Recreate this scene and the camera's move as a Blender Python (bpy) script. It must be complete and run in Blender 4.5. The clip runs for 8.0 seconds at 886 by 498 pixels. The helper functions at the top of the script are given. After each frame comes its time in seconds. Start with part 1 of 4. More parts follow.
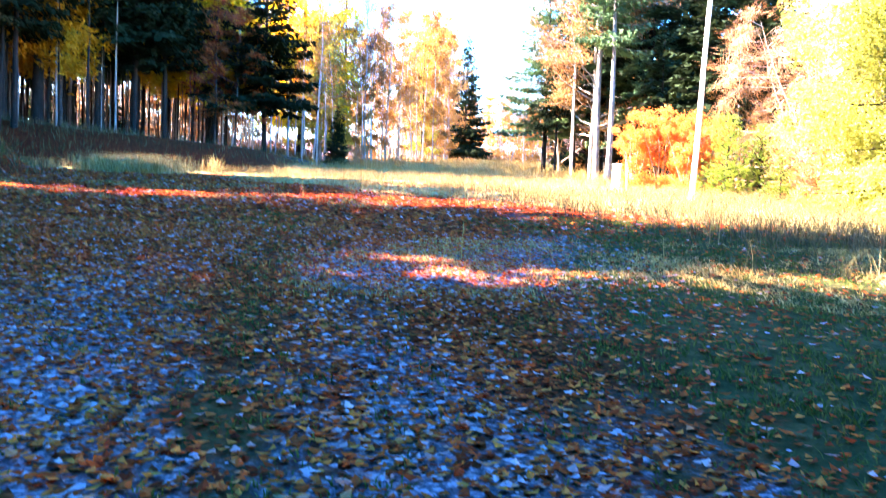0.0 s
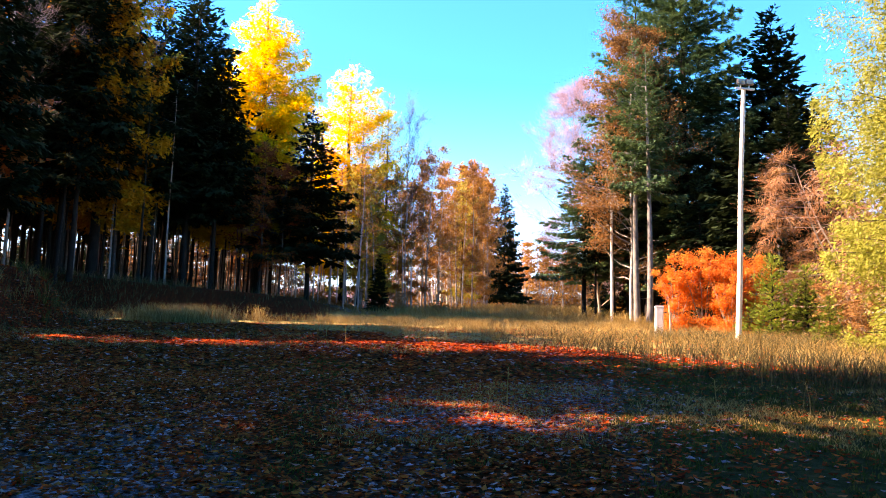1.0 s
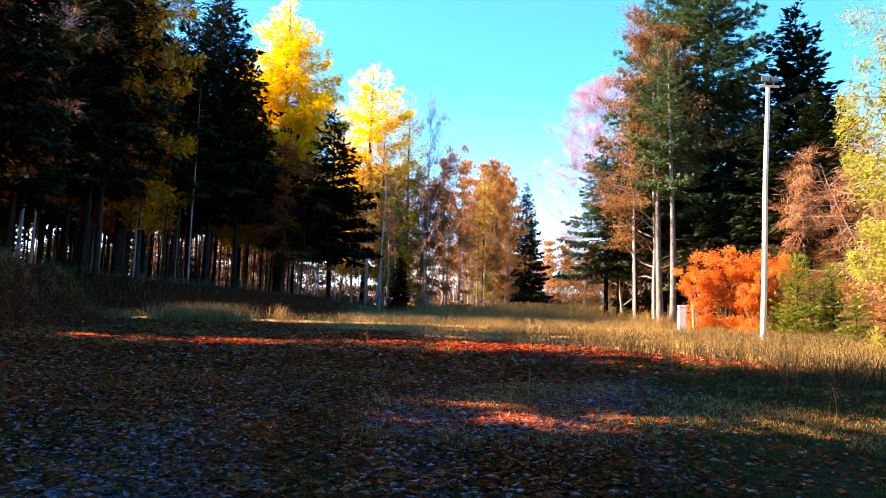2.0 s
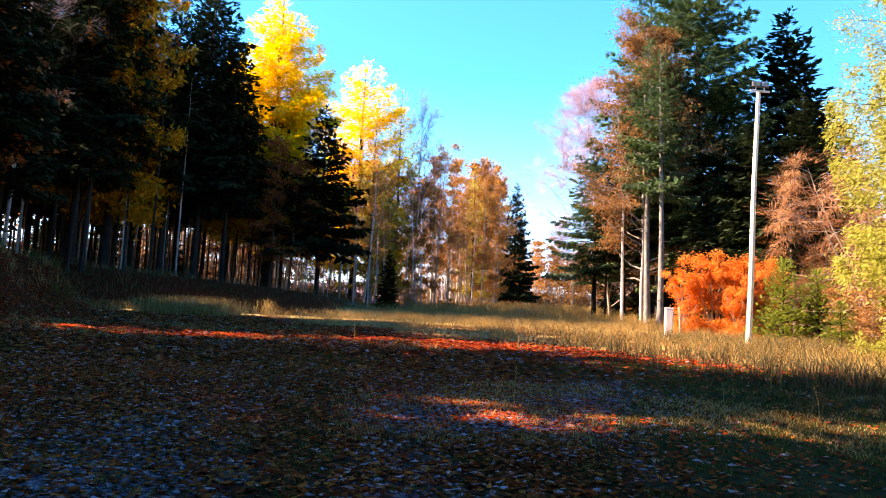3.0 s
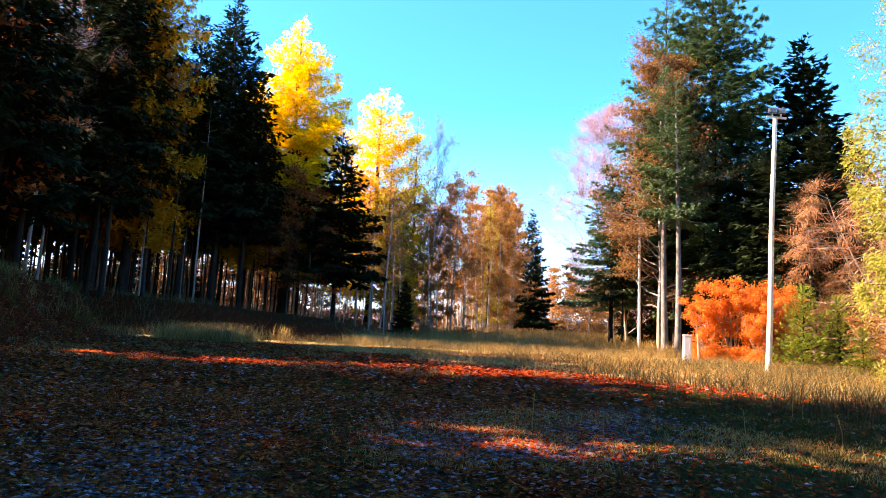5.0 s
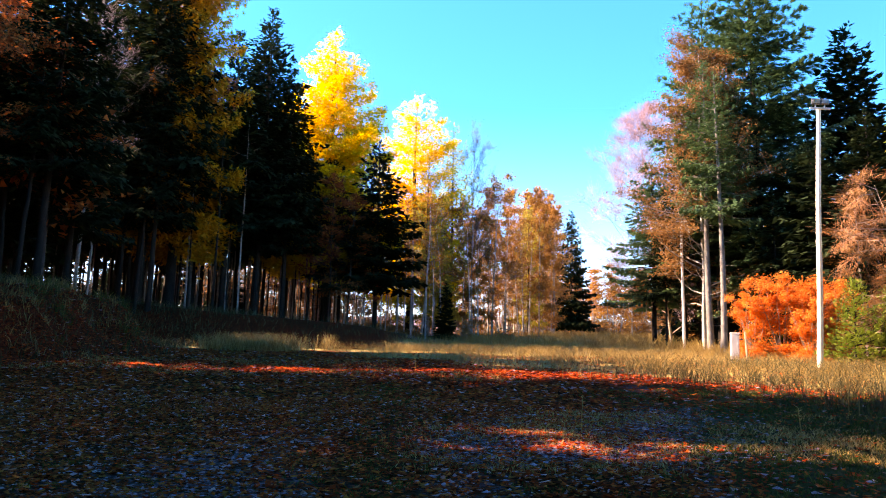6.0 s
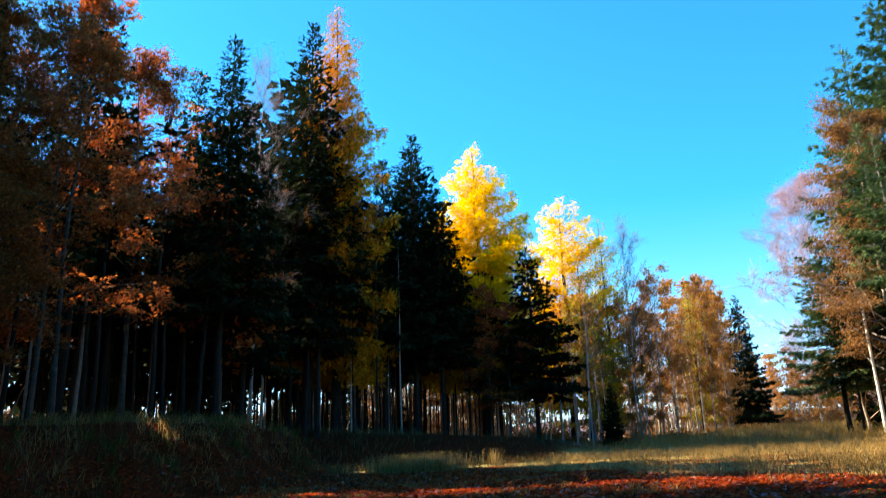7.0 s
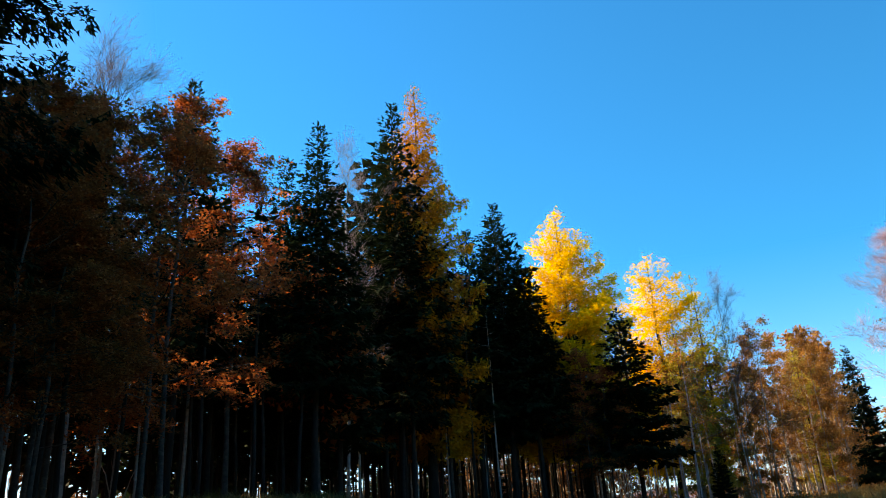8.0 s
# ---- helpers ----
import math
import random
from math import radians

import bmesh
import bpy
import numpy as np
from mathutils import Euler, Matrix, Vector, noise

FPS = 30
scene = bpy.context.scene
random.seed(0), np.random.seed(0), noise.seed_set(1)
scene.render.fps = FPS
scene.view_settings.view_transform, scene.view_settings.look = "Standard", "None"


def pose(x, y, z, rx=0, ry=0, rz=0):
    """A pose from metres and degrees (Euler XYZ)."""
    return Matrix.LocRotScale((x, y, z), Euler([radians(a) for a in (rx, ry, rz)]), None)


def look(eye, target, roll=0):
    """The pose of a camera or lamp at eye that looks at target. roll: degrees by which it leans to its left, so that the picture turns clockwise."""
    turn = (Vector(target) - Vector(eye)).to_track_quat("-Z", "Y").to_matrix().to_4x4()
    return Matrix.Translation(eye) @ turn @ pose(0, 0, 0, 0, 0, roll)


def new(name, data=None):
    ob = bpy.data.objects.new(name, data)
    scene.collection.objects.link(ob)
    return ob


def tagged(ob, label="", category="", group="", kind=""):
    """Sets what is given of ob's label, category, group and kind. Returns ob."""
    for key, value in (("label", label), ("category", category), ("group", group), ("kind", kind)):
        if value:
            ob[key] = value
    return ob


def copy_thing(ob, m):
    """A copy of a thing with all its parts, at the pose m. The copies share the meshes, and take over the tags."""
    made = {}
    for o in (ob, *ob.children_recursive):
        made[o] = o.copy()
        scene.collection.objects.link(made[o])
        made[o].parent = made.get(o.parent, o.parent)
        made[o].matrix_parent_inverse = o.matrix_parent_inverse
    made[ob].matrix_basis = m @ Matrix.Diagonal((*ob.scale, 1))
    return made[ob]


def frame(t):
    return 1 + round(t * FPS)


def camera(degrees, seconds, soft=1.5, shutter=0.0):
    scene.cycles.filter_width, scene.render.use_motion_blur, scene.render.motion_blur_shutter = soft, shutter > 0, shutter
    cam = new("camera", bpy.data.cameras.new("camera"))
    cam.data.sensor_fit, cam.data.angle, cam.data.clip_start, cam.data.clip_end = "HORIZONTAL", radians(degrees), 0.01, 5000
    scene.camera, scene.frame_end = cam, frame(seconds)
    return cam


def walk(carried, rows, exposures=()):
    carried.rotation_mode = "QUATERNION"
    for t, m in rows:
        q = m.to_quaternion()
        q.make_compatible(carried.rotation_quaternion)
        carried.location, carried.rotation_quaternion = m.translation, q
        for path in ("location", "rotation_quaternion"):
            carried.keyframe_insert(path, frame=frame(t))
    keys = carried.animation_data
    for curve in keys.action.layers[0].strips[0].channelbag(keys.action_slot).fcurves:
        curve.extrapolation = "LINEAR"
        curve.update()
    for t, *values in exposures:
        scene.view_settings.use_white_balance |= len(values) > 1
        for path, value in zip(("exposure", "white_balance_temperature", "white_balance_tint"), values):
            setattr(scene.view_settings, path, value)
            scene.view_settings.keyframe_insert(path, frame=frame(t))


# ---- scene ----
# camera and its walk -------------------------------------------------------
cam = camera(58.46, 8.0, soft=1.0, shutter=0.2)
EYE = 1.6
PATH = [
    (0.0, 0.055, 0.002, -0.027, 87.43, -2.00, -4.35),
    (0.2, 0.016, -0.010, 0.033, 91.83, -0.87, -3.24),
    (0.3, -0.006, -0.027, 0.012, 94.73, -0.83, -3.05),
    (0.5, 0.035, -0.029, -0.013, 97.03, -1.34, -2.23),
    (1.0, -0.001, -0.031, -0.046, 97.87, -1.21, -1.47),
    (1.5, -0.002, -0.023, -0.031, 97.83, -1.12, -0.13),
    (3.0, 0.007, -0.036, -0.047, 97.66, -2.40, -0.86),
    (3.5, -0.025, -0.023, -0.029, 97.87, -2.86, -2.44),
    (4.0, -0.006, -0.046, -0.065, 99.52, -2.16, 0.22),
    (4.5, -0.000, -0.052, -0.052, 99.44, -2.63, 0.13),
    (6.0, -0.081, -0.058, -0.072, 99.80, -1.31, 3.27),
    (6.2, -0.017, -0.014, -0.071, 99.34, 0.78, 8.22),
    (6.3, -0.002, 0.010, -0.050, 98.48, 0.49, 9.73),
    (6.5, -0.078, 0.110, -0.025, 98.60, 1.04, 13.72),
    (6.7, 0.016, 0.080, 0.120, 102.28, 0.91, 17.60),
    (6.8, 0.019, 0.052, 0.121, 103.88, 0.96, 16.85),
    (7.0, -0.050, 0.027, 0.097, 107.46, 2.05, 15.30),
    (7.2, 0.030, 0.047, 0.037, 110.60, 2.28, 15.34),
    (7.5, 0.045, 0.080, 0.022, 113.16, 3.24, 19.26),
    (8.0, 0.026, -0.049, 0.069, 112.73, 3.32, 22.46),
]
BASE = 1.8
EXPOSE = [(t, BASE + e, kelvin, tint) for t, e, kelvin, tint in (
    (0.0, 3.4, 7000, 31), (0.2, 3.0, 7300, 29), (0.4, 2.05, 8300, 31), (0.6, 1.2, 9100, 34), (1.0, 1.05, 9400, 37), (6.0, 1.0, 9400, 36), (6.2, 1.55, 9300, 36),
    (6.4, 2.35, 9100, 38), (6.5, 2.45, 9100, 38), (6.6, 2.3, 9000, 34), (6.7, 2.0, 9000, 28), (6.8, 1.4, 8900, 21), (7.0, 0.5, 8700, 13), (7.2, 0.05, 8800, 13), (8.0, -0.05, 9400, 15))]
walk(cam, [(t, pose(x, y, EYE + z, rx, ry, rz)) for t, x, y, z, rx, ry, rz in PATH], EXPOSE)

# daylight: low sun from behind the forest on one side ------------------------
SUN_EL, SUN_AZ = radians(38), radians(176)   # azimuth from +x, counter-clockwise
to_sun = Vector((math.cos(SUN_EL) * math.cos(SUN_AZ), math.cos(SUN_EL) * math.sin(SUN_AZ), math.sin(SUN_EL)))
world = bpy.data.worlds.new("sky")
scene.world = world
world.use_nodes = True
sky = world.node_tree.nodes.new("ShaderNodeTexSky")
sky.sky_type, sky.sun_disc = "NISHITA", False
sky.sun_elevation, sky.sun_rotation = SUN_EL, math.pi / 2 - SUN_AZ
sky.air_density, sky.dust_density, sky.ozone_density, sky.altitude = 1.0, 0.4, 2.0, 900
background = world.node_tree.nodes["Background"]
background.inputs[1].default_value = 0.11
clear = world.node_tree.nodes.new("ShaderNodeHueSaturation")
clear.inputs["Saturation"].default_value = 1.53
world.node_tree.links.new(sky.outputs[0], clear.inputs["Color"])
world.node_tree.links.new(clear.outputs[0], background.inputs[0])
sun = new("sun", bpy.data.lights.new("sun", "SUN"))
sun.data.energy, sun.data.angle, sun.data.color = 5.0, radians(0.5), (1.0, 0.88, 0.7)
sun.matrix_world = look(to_sun * 100, (0, 0, 0))


# materials -------------------------------------------------------------------
def material(name):
    m = bpy.data.materials.new(name)
    m.use_nodes = True
    t = m.node_tree
    return m, t, t.nodes["Principled BSDF"], t.links


def ramp(t, stops):
    r = t.nodes.new("ShaderNodeValToRGB")
    e = r.color_ramp.elements
    while len(e) < len(stops):
        e.new(0.5)
    for k, (pos, col) in enumerate(stops):
        e[k].position, e[k].color = pos, (*col, 1)
    return r


def leaf_material(name, stops, glow=0.4, rough=0.75, shared=0.6, gloss=0.1):
    """Foliage: each bough has a tone that its leaves share in part; thin enough to let some light through."""
    m, t, b, l = material(name)
    g = t.nodes.new("ShaderNodeNewGeometry")
    info = t.nodes.new("ShaderNodeObjectInfo")
    r = ramp(t, stops)
    bough = t.nodes.new("ShaderNodeAttribute")
    bough.attribute_name = "tone"
    both = t.nodes.new("ShaderNodeMix")
    both.inputs[0].default_value = shared
    l.new(g.outputs["Random Per Island"], both.inputs[2])
    l.new(bough.outputs["Fac"], both.inputs[3])
    l.new(both.outputs[0], r.inputs[0])
    hue = t.nodes.new("ShaderNodeHueSaturation")
    vary = t.nodes.new("ShaderNodeMapRange")
    vary.inputs[3].default_value, vary.inputs[4].default_value = 0.8, 1.2
    l.new(info.outputs["Random"], vary.inputs[0])
    l.new(vary.outputs[0], hue.inputs["Value"])
    l.new(r.outputs[0], hue.inputs["Color"])
    l.new(hue.outputs[0], b.inputs["Base Color"])
    b.inputs["Roughness"].default_value, b.inputs["Specular IOR Level"].default_value = rough, gloss
    tr = t.nodes.new("ShaderNodeBsdfTranslucent")
    l.new(hue.outputs[0], tr.inputs[0])
    mix = t.nodes.new("ShaderNodeMixShader")
    mix.inputs[0].default_value = glow
    l.new(b.outputs[0], mix.inputs[1])
    l.new(tr.outputs[0], mix.inputs[2])
    l.new(mix.outputs[0], t.nodes["Material Output"].inputs[0])
    return m


def rough_material(name, stops, scale=6, stretch=(1, 1, 1), bump=0.4, rough=0.85, metal=0.0, fine=6.0):
    m, t, b, l = material(name)
    co = t.nodes.new("ShaderNodeTexCoord")
    mp = t.nodes.new("ShaderNodeMapping")
    mp.inputs["Scale"].default_value = stretch
    l.new(co.outputs["Object"], mp.inputs[0])
    n1, n2 = t.nodes.new("ShaderNodeTexNoise"), t.nodes.new("ShaderNodeTexNoise")
    n1.inputs["Scale"].default_value, n1.inputs["Detail"].default_value = scale, 8
    n2.inputs["Scale"].default_value, n2.inputs["Detail"].default_value = scale * fine, 6
    l.new(mp.outputs[0], n1.inputs[0])
    l.new(mp.outputs[0], n2.inputs[0])
    mx = t.nodes.new("ShaderNodeMath")
    mx.operation = "MULTIPLY_ADD"
    mx.inputs[1].default_value, mx.inputs[2].default_value = 0.4, 0.0
    l.new(n2.outputs[0], mx.inputs[0])
    ad = t.nodes.new("ShaderNodeMath")
    ad.operation = "MULTIPLY_ADD"
    ad.inputs[1].default_value = 0.6
    l.new(n1.outputs[0], ad.inputs[0])
    l.new(mx.outputs[0], ad.inputs[2])
    r = ramp(t, stops)
    l.new(ad.outputs[0], r.inputs[0])
    l.new(r.outputs[0], b.inputs["Base Color"])
    bp = t.nodes.new("ShaderNodeBump")
    bp.inputs["Strength"].default_value, bp.inputs["Distance"].default_value = bump, 0.03
    l.new(ad.outputs[0], bp.inputs["Height"])
    l.new(bp.outputs[0], b.inputs["Normal"])
    b.inputs["Roughness"].default_value, b.inputs["Metallic"].default_value = rough, metal
    if rough > 0.8:
        b.inputs["Specular IOR Level"].default_value = 0.15
    return m


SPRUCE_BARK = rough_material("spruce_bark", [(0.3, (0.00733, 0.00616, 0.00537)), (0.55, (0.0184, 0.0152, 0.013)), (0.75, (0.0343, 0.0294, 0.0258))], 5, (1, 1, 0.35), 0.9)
# darkened copy of BEECH_BARK: the forest's shade is put into the colour
SHADED_BARK = rough_material("shaded_beech_bark", [(0.3, (0.0186, 0.0167, 0.0149)), (0.5, (0.0434, 0.0397, 0.036)), (0.72, (0.093, 0.0868, 0.0806))], 3, (1, 1, 1.6), 0.35)
GREY_BARK = rough_material("grey_fir_bark", [(0.3, (0.06, 0.058, 0.06)), (0.5, (0.13, 0.128, 0.13)), (0.72, (0.26, 0.25, 0.25))], 4, (1, 1, 0.5), 0.7)
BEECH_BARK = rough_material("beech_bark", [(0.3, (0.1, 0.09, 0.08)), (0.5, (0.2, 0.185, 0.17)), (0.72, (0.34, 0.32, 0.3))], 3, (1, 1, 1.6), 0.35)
PALE_BARK = rough_material("pale_bark", [(0.3, (0.175, 0.161, 0.147)), (0.5, (0.35, 0.329, 0.308)), (0.72, (0.476, 0.462, 0.434))], 3, (1, 1, 1.6), 0.3)
TWIG = rough_material("twig", [(0.3, (0.16, 0.12, 0.1)), (0.7, (0.34, 0.28, 0.25))], 8, (1, 1, 1), 0.2)
# copy of TWIG with the forest's shade mixed into its colour
SHADED_TWIG = rough_material("shaded_twig", [(0.3, (0.028, 0.0213, 0.0179)), (0.7, (0.0672, 0.0532, 0.0476))], 8, (1, 1, 1), 0.2)
PINK_TWIG = rough_material("reddish_twig", [(0.3, (0.192, 0.12, 0.096)), (0.7, (0.336, 0.24, 0.208))], 8, (1, 1, 1), 0.2)
GREY_TWIG_SPRAY = leaf_material("grey_twig_sprays", [(0.0, (0.0893, 0.067, 0.0732)), (0.5, (0.179, 0.141, 0.164)), (1.0, (0.268, 0.223, 0.254))], 0.2)
PINK_TWIG_SPRAY = leaf_material("reddish_twig_sprays", [(0.0, (0.3, 0.19, 0.24)), (0.5, (0.46, 0.32, 0.39)), (1.0, (0.6, 0.46, 0.52))], 0.2)
RUST_TWIG_SPRAY = leaf_material("rusty_twig_sprays", [(0.0, (0.13, 0.0488, 0.0228)), (0.5, (0.247, 0.117, 0.0553)), (1.0, (0.39, 0.234, 0.13))], 0.25)
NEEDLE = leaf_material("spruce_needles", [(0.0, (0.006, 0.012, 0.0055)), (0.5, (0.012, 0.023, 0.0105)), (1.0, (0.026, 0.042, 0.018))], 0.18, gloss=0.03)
NEEDLE_BLUE = leaf_material("fir_needles", [(0.0, (0.0248, 0.0619, 0.0315)), (0.5, (0.0619, 0.13, 0.0619)), (1.0, (0.169, 0.259, 0.107))], 0.18, gloss=0.05)
YOUNG_NEEDLE = leaf_material("young_needles", [(0.0, (0.08, 0.14, 0.02)), (0.5, (0.17, 0.25, 0.04)), (1.0, (0.33, 0.38, 0.08))], 0.3)
LARCH = leaf_material("larch_needles", [(0.0, (0.476, 0.255, 0.0051)), (0.45, (0.68, 0.455, 0.0085)), (1.0, (0.765, 0.6, 0.0255))], 0.5)
# more orange than LARCH, and darkened to carry the shade on the tall larch
LARCH_SHADED = leaf_material("shaded_gold_larch_needles", [(0.0, (0.271, 0.0901, 0.00451)), (0.45, (0.469, 0.189, 0.00723)), (1.0, (0.614, 0.307, 0.0181))], 0.3)
LARCH_OLIVE = leaf_material("larch_needles_turning", [(0.0, (0.18, 0.15, 0.0225)), (0.5, (0.315, 0.27, 0.0375)), (1.0, (0.45, 0.39, 0.075))], 0.45)
PALE_LEAF = leaf_material("pale_yellow_leaves", [(0.0, (0.121, 0.14, 0.0245)), (0.5, (0.202, 0.22, 0.0428)), (1.0, (0.279, 0.294, 0.0796))], 0.45)
BEECH = leaf_material("beech_leaves", [(0.0, (0.15, 0.033, 0.011)), (0.4, (0.34, 0.085, 0.022)), (0.8, (0.5, 0.16, 0.042)), (1.0, (0.5, 0.25, 0.1))], 0.4)
BEECH_GOLD = leaf_material("beech_leaves_tan", [(0.0, (0.165, 0.0638, 0.0165)), (0.4, (0.27, 0.12, 0.0285)), (0.8, (0.375, 0.195, 0.045)), (1.0, (0.435, 0.3, 0.0975))], 0.4)
BEECH_RUST = leaf_material("beech_leaves_rust", [(0.0, (0.12, 0.052, 0.021)), (0.5, (0.25, 0.125, 0.047)), (1.0, (0.38, 0.22, 0.088))], 0.4)
ORANGE = leaf_material("orange_bush_leaves", [(0.0, (0.36, 0.075, 0.012)), (0.45, (0.62, 0.165, 0.03)), (1.0, (0.72, 0.33, 0.09))], 0.4)
FALLEN = leaf_material("fallen_leaves", [(0.0, (0.065, 0.008, 0.004)), (0.3, (0.26, 0.026, 0.008)), (0.65, (0.46, 0.056, 0.013)), (0.9, (0.62, 0.135, 0.026)), (0.95, (0.27, 0.14, 0.15)), (1.0, (0.46, 0.29, 0.3))], 0.15, 0.95, shared=0.0, gloss=0.015)
DRY_GRASS = leaf_material("dry_grass", [(0.0, (0.146, 0.0858, 0.0273)), (0.5, (0.312, 0.205, 0.0683)), (1.0, (0.448, 0.332, 0.146))], 0.4, shared=0.0, gloss=0.03)
WEEDS = leaf_material("grey_green_weeds", [(0.0, (0.0276, 0.031, 0.0149)), (0.5, (0.0644, 0.062, 0.031)), (1.0, (0.156, 0.135, 0.0713))], 0.3, shared=0.0, gloss=0.03)
GRASS = leaf_material("green_grass", [(0.0, (0.018, 0.036, 0.007)), (0.6, (0.045, 0.08, 0.017)), (1.0, (0.11, 0.105, 0.03))], 0.3, shared=0.0, gloss=0.03)
POLE_PAINT = rough_material("weathered_white_pole", [(0.3, (0.425, 0.408, 0.383)), (0.5, (0.612, 0.603, 0.586)), (0.75, (0.697, 0.689, 0.68))], 4, (1, 1, 0.15), 0.25, 0.6)
STEEL = rough_material("galvanised_steel", [(0.3, (0.45, 0.46, 0.47)), (0.7, (0.62, 0.63, 0.64))], 12, (1, 1, 1), 0.1, 0.45, 0.7)
LAMP_BLACK = rough_material("black_housing", [(0.3, (0.02, 0.022, 0.025)), (0.7, (0.045, 0.047, 0.05))], 20, (1, 1, 1), 0.1, 0.45)
CABINET = rough_material("pale_cabinet_paint", [(0.3, (0.464, 0.48, 0.512)), (0.55, (0.576, 0.592, 0.624)), (0.75, (0.64, 0.648, 0.664))], 7, (1, 1, 0.5), 0.12, 0.5)
STAKE_WOOD = rough_material("weathered_stake_wood", [(0.3, (0.2, 0.17, 0.13)), (0.7, (0.42, 0.38, 0.3))], 9, (1, 1, 0.2), 0.5)
STONE = rough_material("grey_gravel", [(0.3, (0.12, 0.114, 0.149)), (0.55, (0.235, 0.221, 0.284)), (0.75, (0.4, 0.373, 0.468))], 9, (1, 1, 1), 0.5)
glass, _, gb, _ = material("lamp_glass")
gb.inputs["Base Color"].default_value = (0.6, 0.65, 0.7, 1)
gb.inputs["Roughness"].default_value, gb.inputs["Transmission Weight"].default_value = 0.08, 0.6


def ground_material():
    """Gravel track, leaf-littered soil and turf, mixed by the mesh's own zone values."""
    m, t, b, l = material("forest_ground")
    geo = t.nodes.new("ShaderNodeNewGeometry")

    def noisy(scale, stops, detail=8):
        n = t.nodes.new("ShaderNodeTexNoise")
        n.inputs["Scale"].default_value, n.inputs["Detail"].default_value, n.inputs["Roughness"].default_value = scale, detail, 0.68
        l.new(geo.outputs["Position"], n.inputs[0])
        r = ramp(t, stops)
        l.new(n.outputs[0], r.inputs[0])
        return n, r

    n_gravel, gravel = noisy(17, [(0.36, (0.016, 0.012, 0.016)), (0.5, (0.072, 0.06, 0.08)), (0.66, (0.27, 0.24, 0.3))])
    n_turf, turf = noisy(5, [(0.3, (0.01, 0.013, 0.005)), (0.5, (0.024, 0.027, 0.01)), (0.7, (0.07, 0.052, 0.021))])
    n_lit, litter = noisy(14, [(0.34, (0.016, 0.004, 0.003)), (0.5, (0.075, 0.012, 0.005)), (0.68, (0.19, 0.034, 0.011))])
    n_straw, straw = noisy(4, [(0.3, (0.13, 0.09, 0.032)), (0.5, (0.26, 0.195, 0.07)), (0.7, (0.4, 0.31, 0.13))])
    out = gravel
    for zone, layer in (("turf", turf), ("litter", litter), ("straw", straw)):
        at = t.nodes.new("ShaderNodeAttribute")
        at.attribute_name = zone
        br = t.nodes.new("ShaderNodeTexNoise")
        br.inputs["Scale"].default_value, br.inputs["Detail"].default_value = 2.6, 9
        br.inputs["Roughness"].default_value = 0.75
        l.new(geo.outputs["Position"], br.inputs[0])
        add = t.nodes.new("ShaderNodeMath")
        l.new(at.outputs["Fac"], add.inputs[0])
        l.new(br.outputs[0], add.inputs[1])
        sh = t.nodes.new("ShaderNodeMapRange")
        sh.inputs[1].default_value, sh.inputs[2].default_value = 0.85, 1.1
        l.new(add.outputs[0], sh.inputs[0])
        mix = t.nodes.new("ShaderNodeMix")
        mix.data_type = "RGBA"
        l.new(sh.outputs[0], mix.inputs["Factor"])
        l.new(out.outputs["Result" if out != gravel else 0], mix.inputs[6])
        l.new(layer.outputs[0], mix.inputs[7])
        out = mix
    l.new(out.outputs["Result"], b.inputs["Base Color"])
    bp = t.nodes.new("ShaderNodeBump")
    bp.inputs["Strength"].default_value, bp.inputs["Distance"].default_value = 0.7, 0.04
    l.new(n_lit.outputs[0], bp.inputs["Height"])
    l.new(bp.outputs[0], b.inputs["Normal"])
    b.inputs["Roughness"].default_value, b.inputs["Specular IOR Level"].default_value = 0.95, 0.02
    return m


GROUND = ground_material()


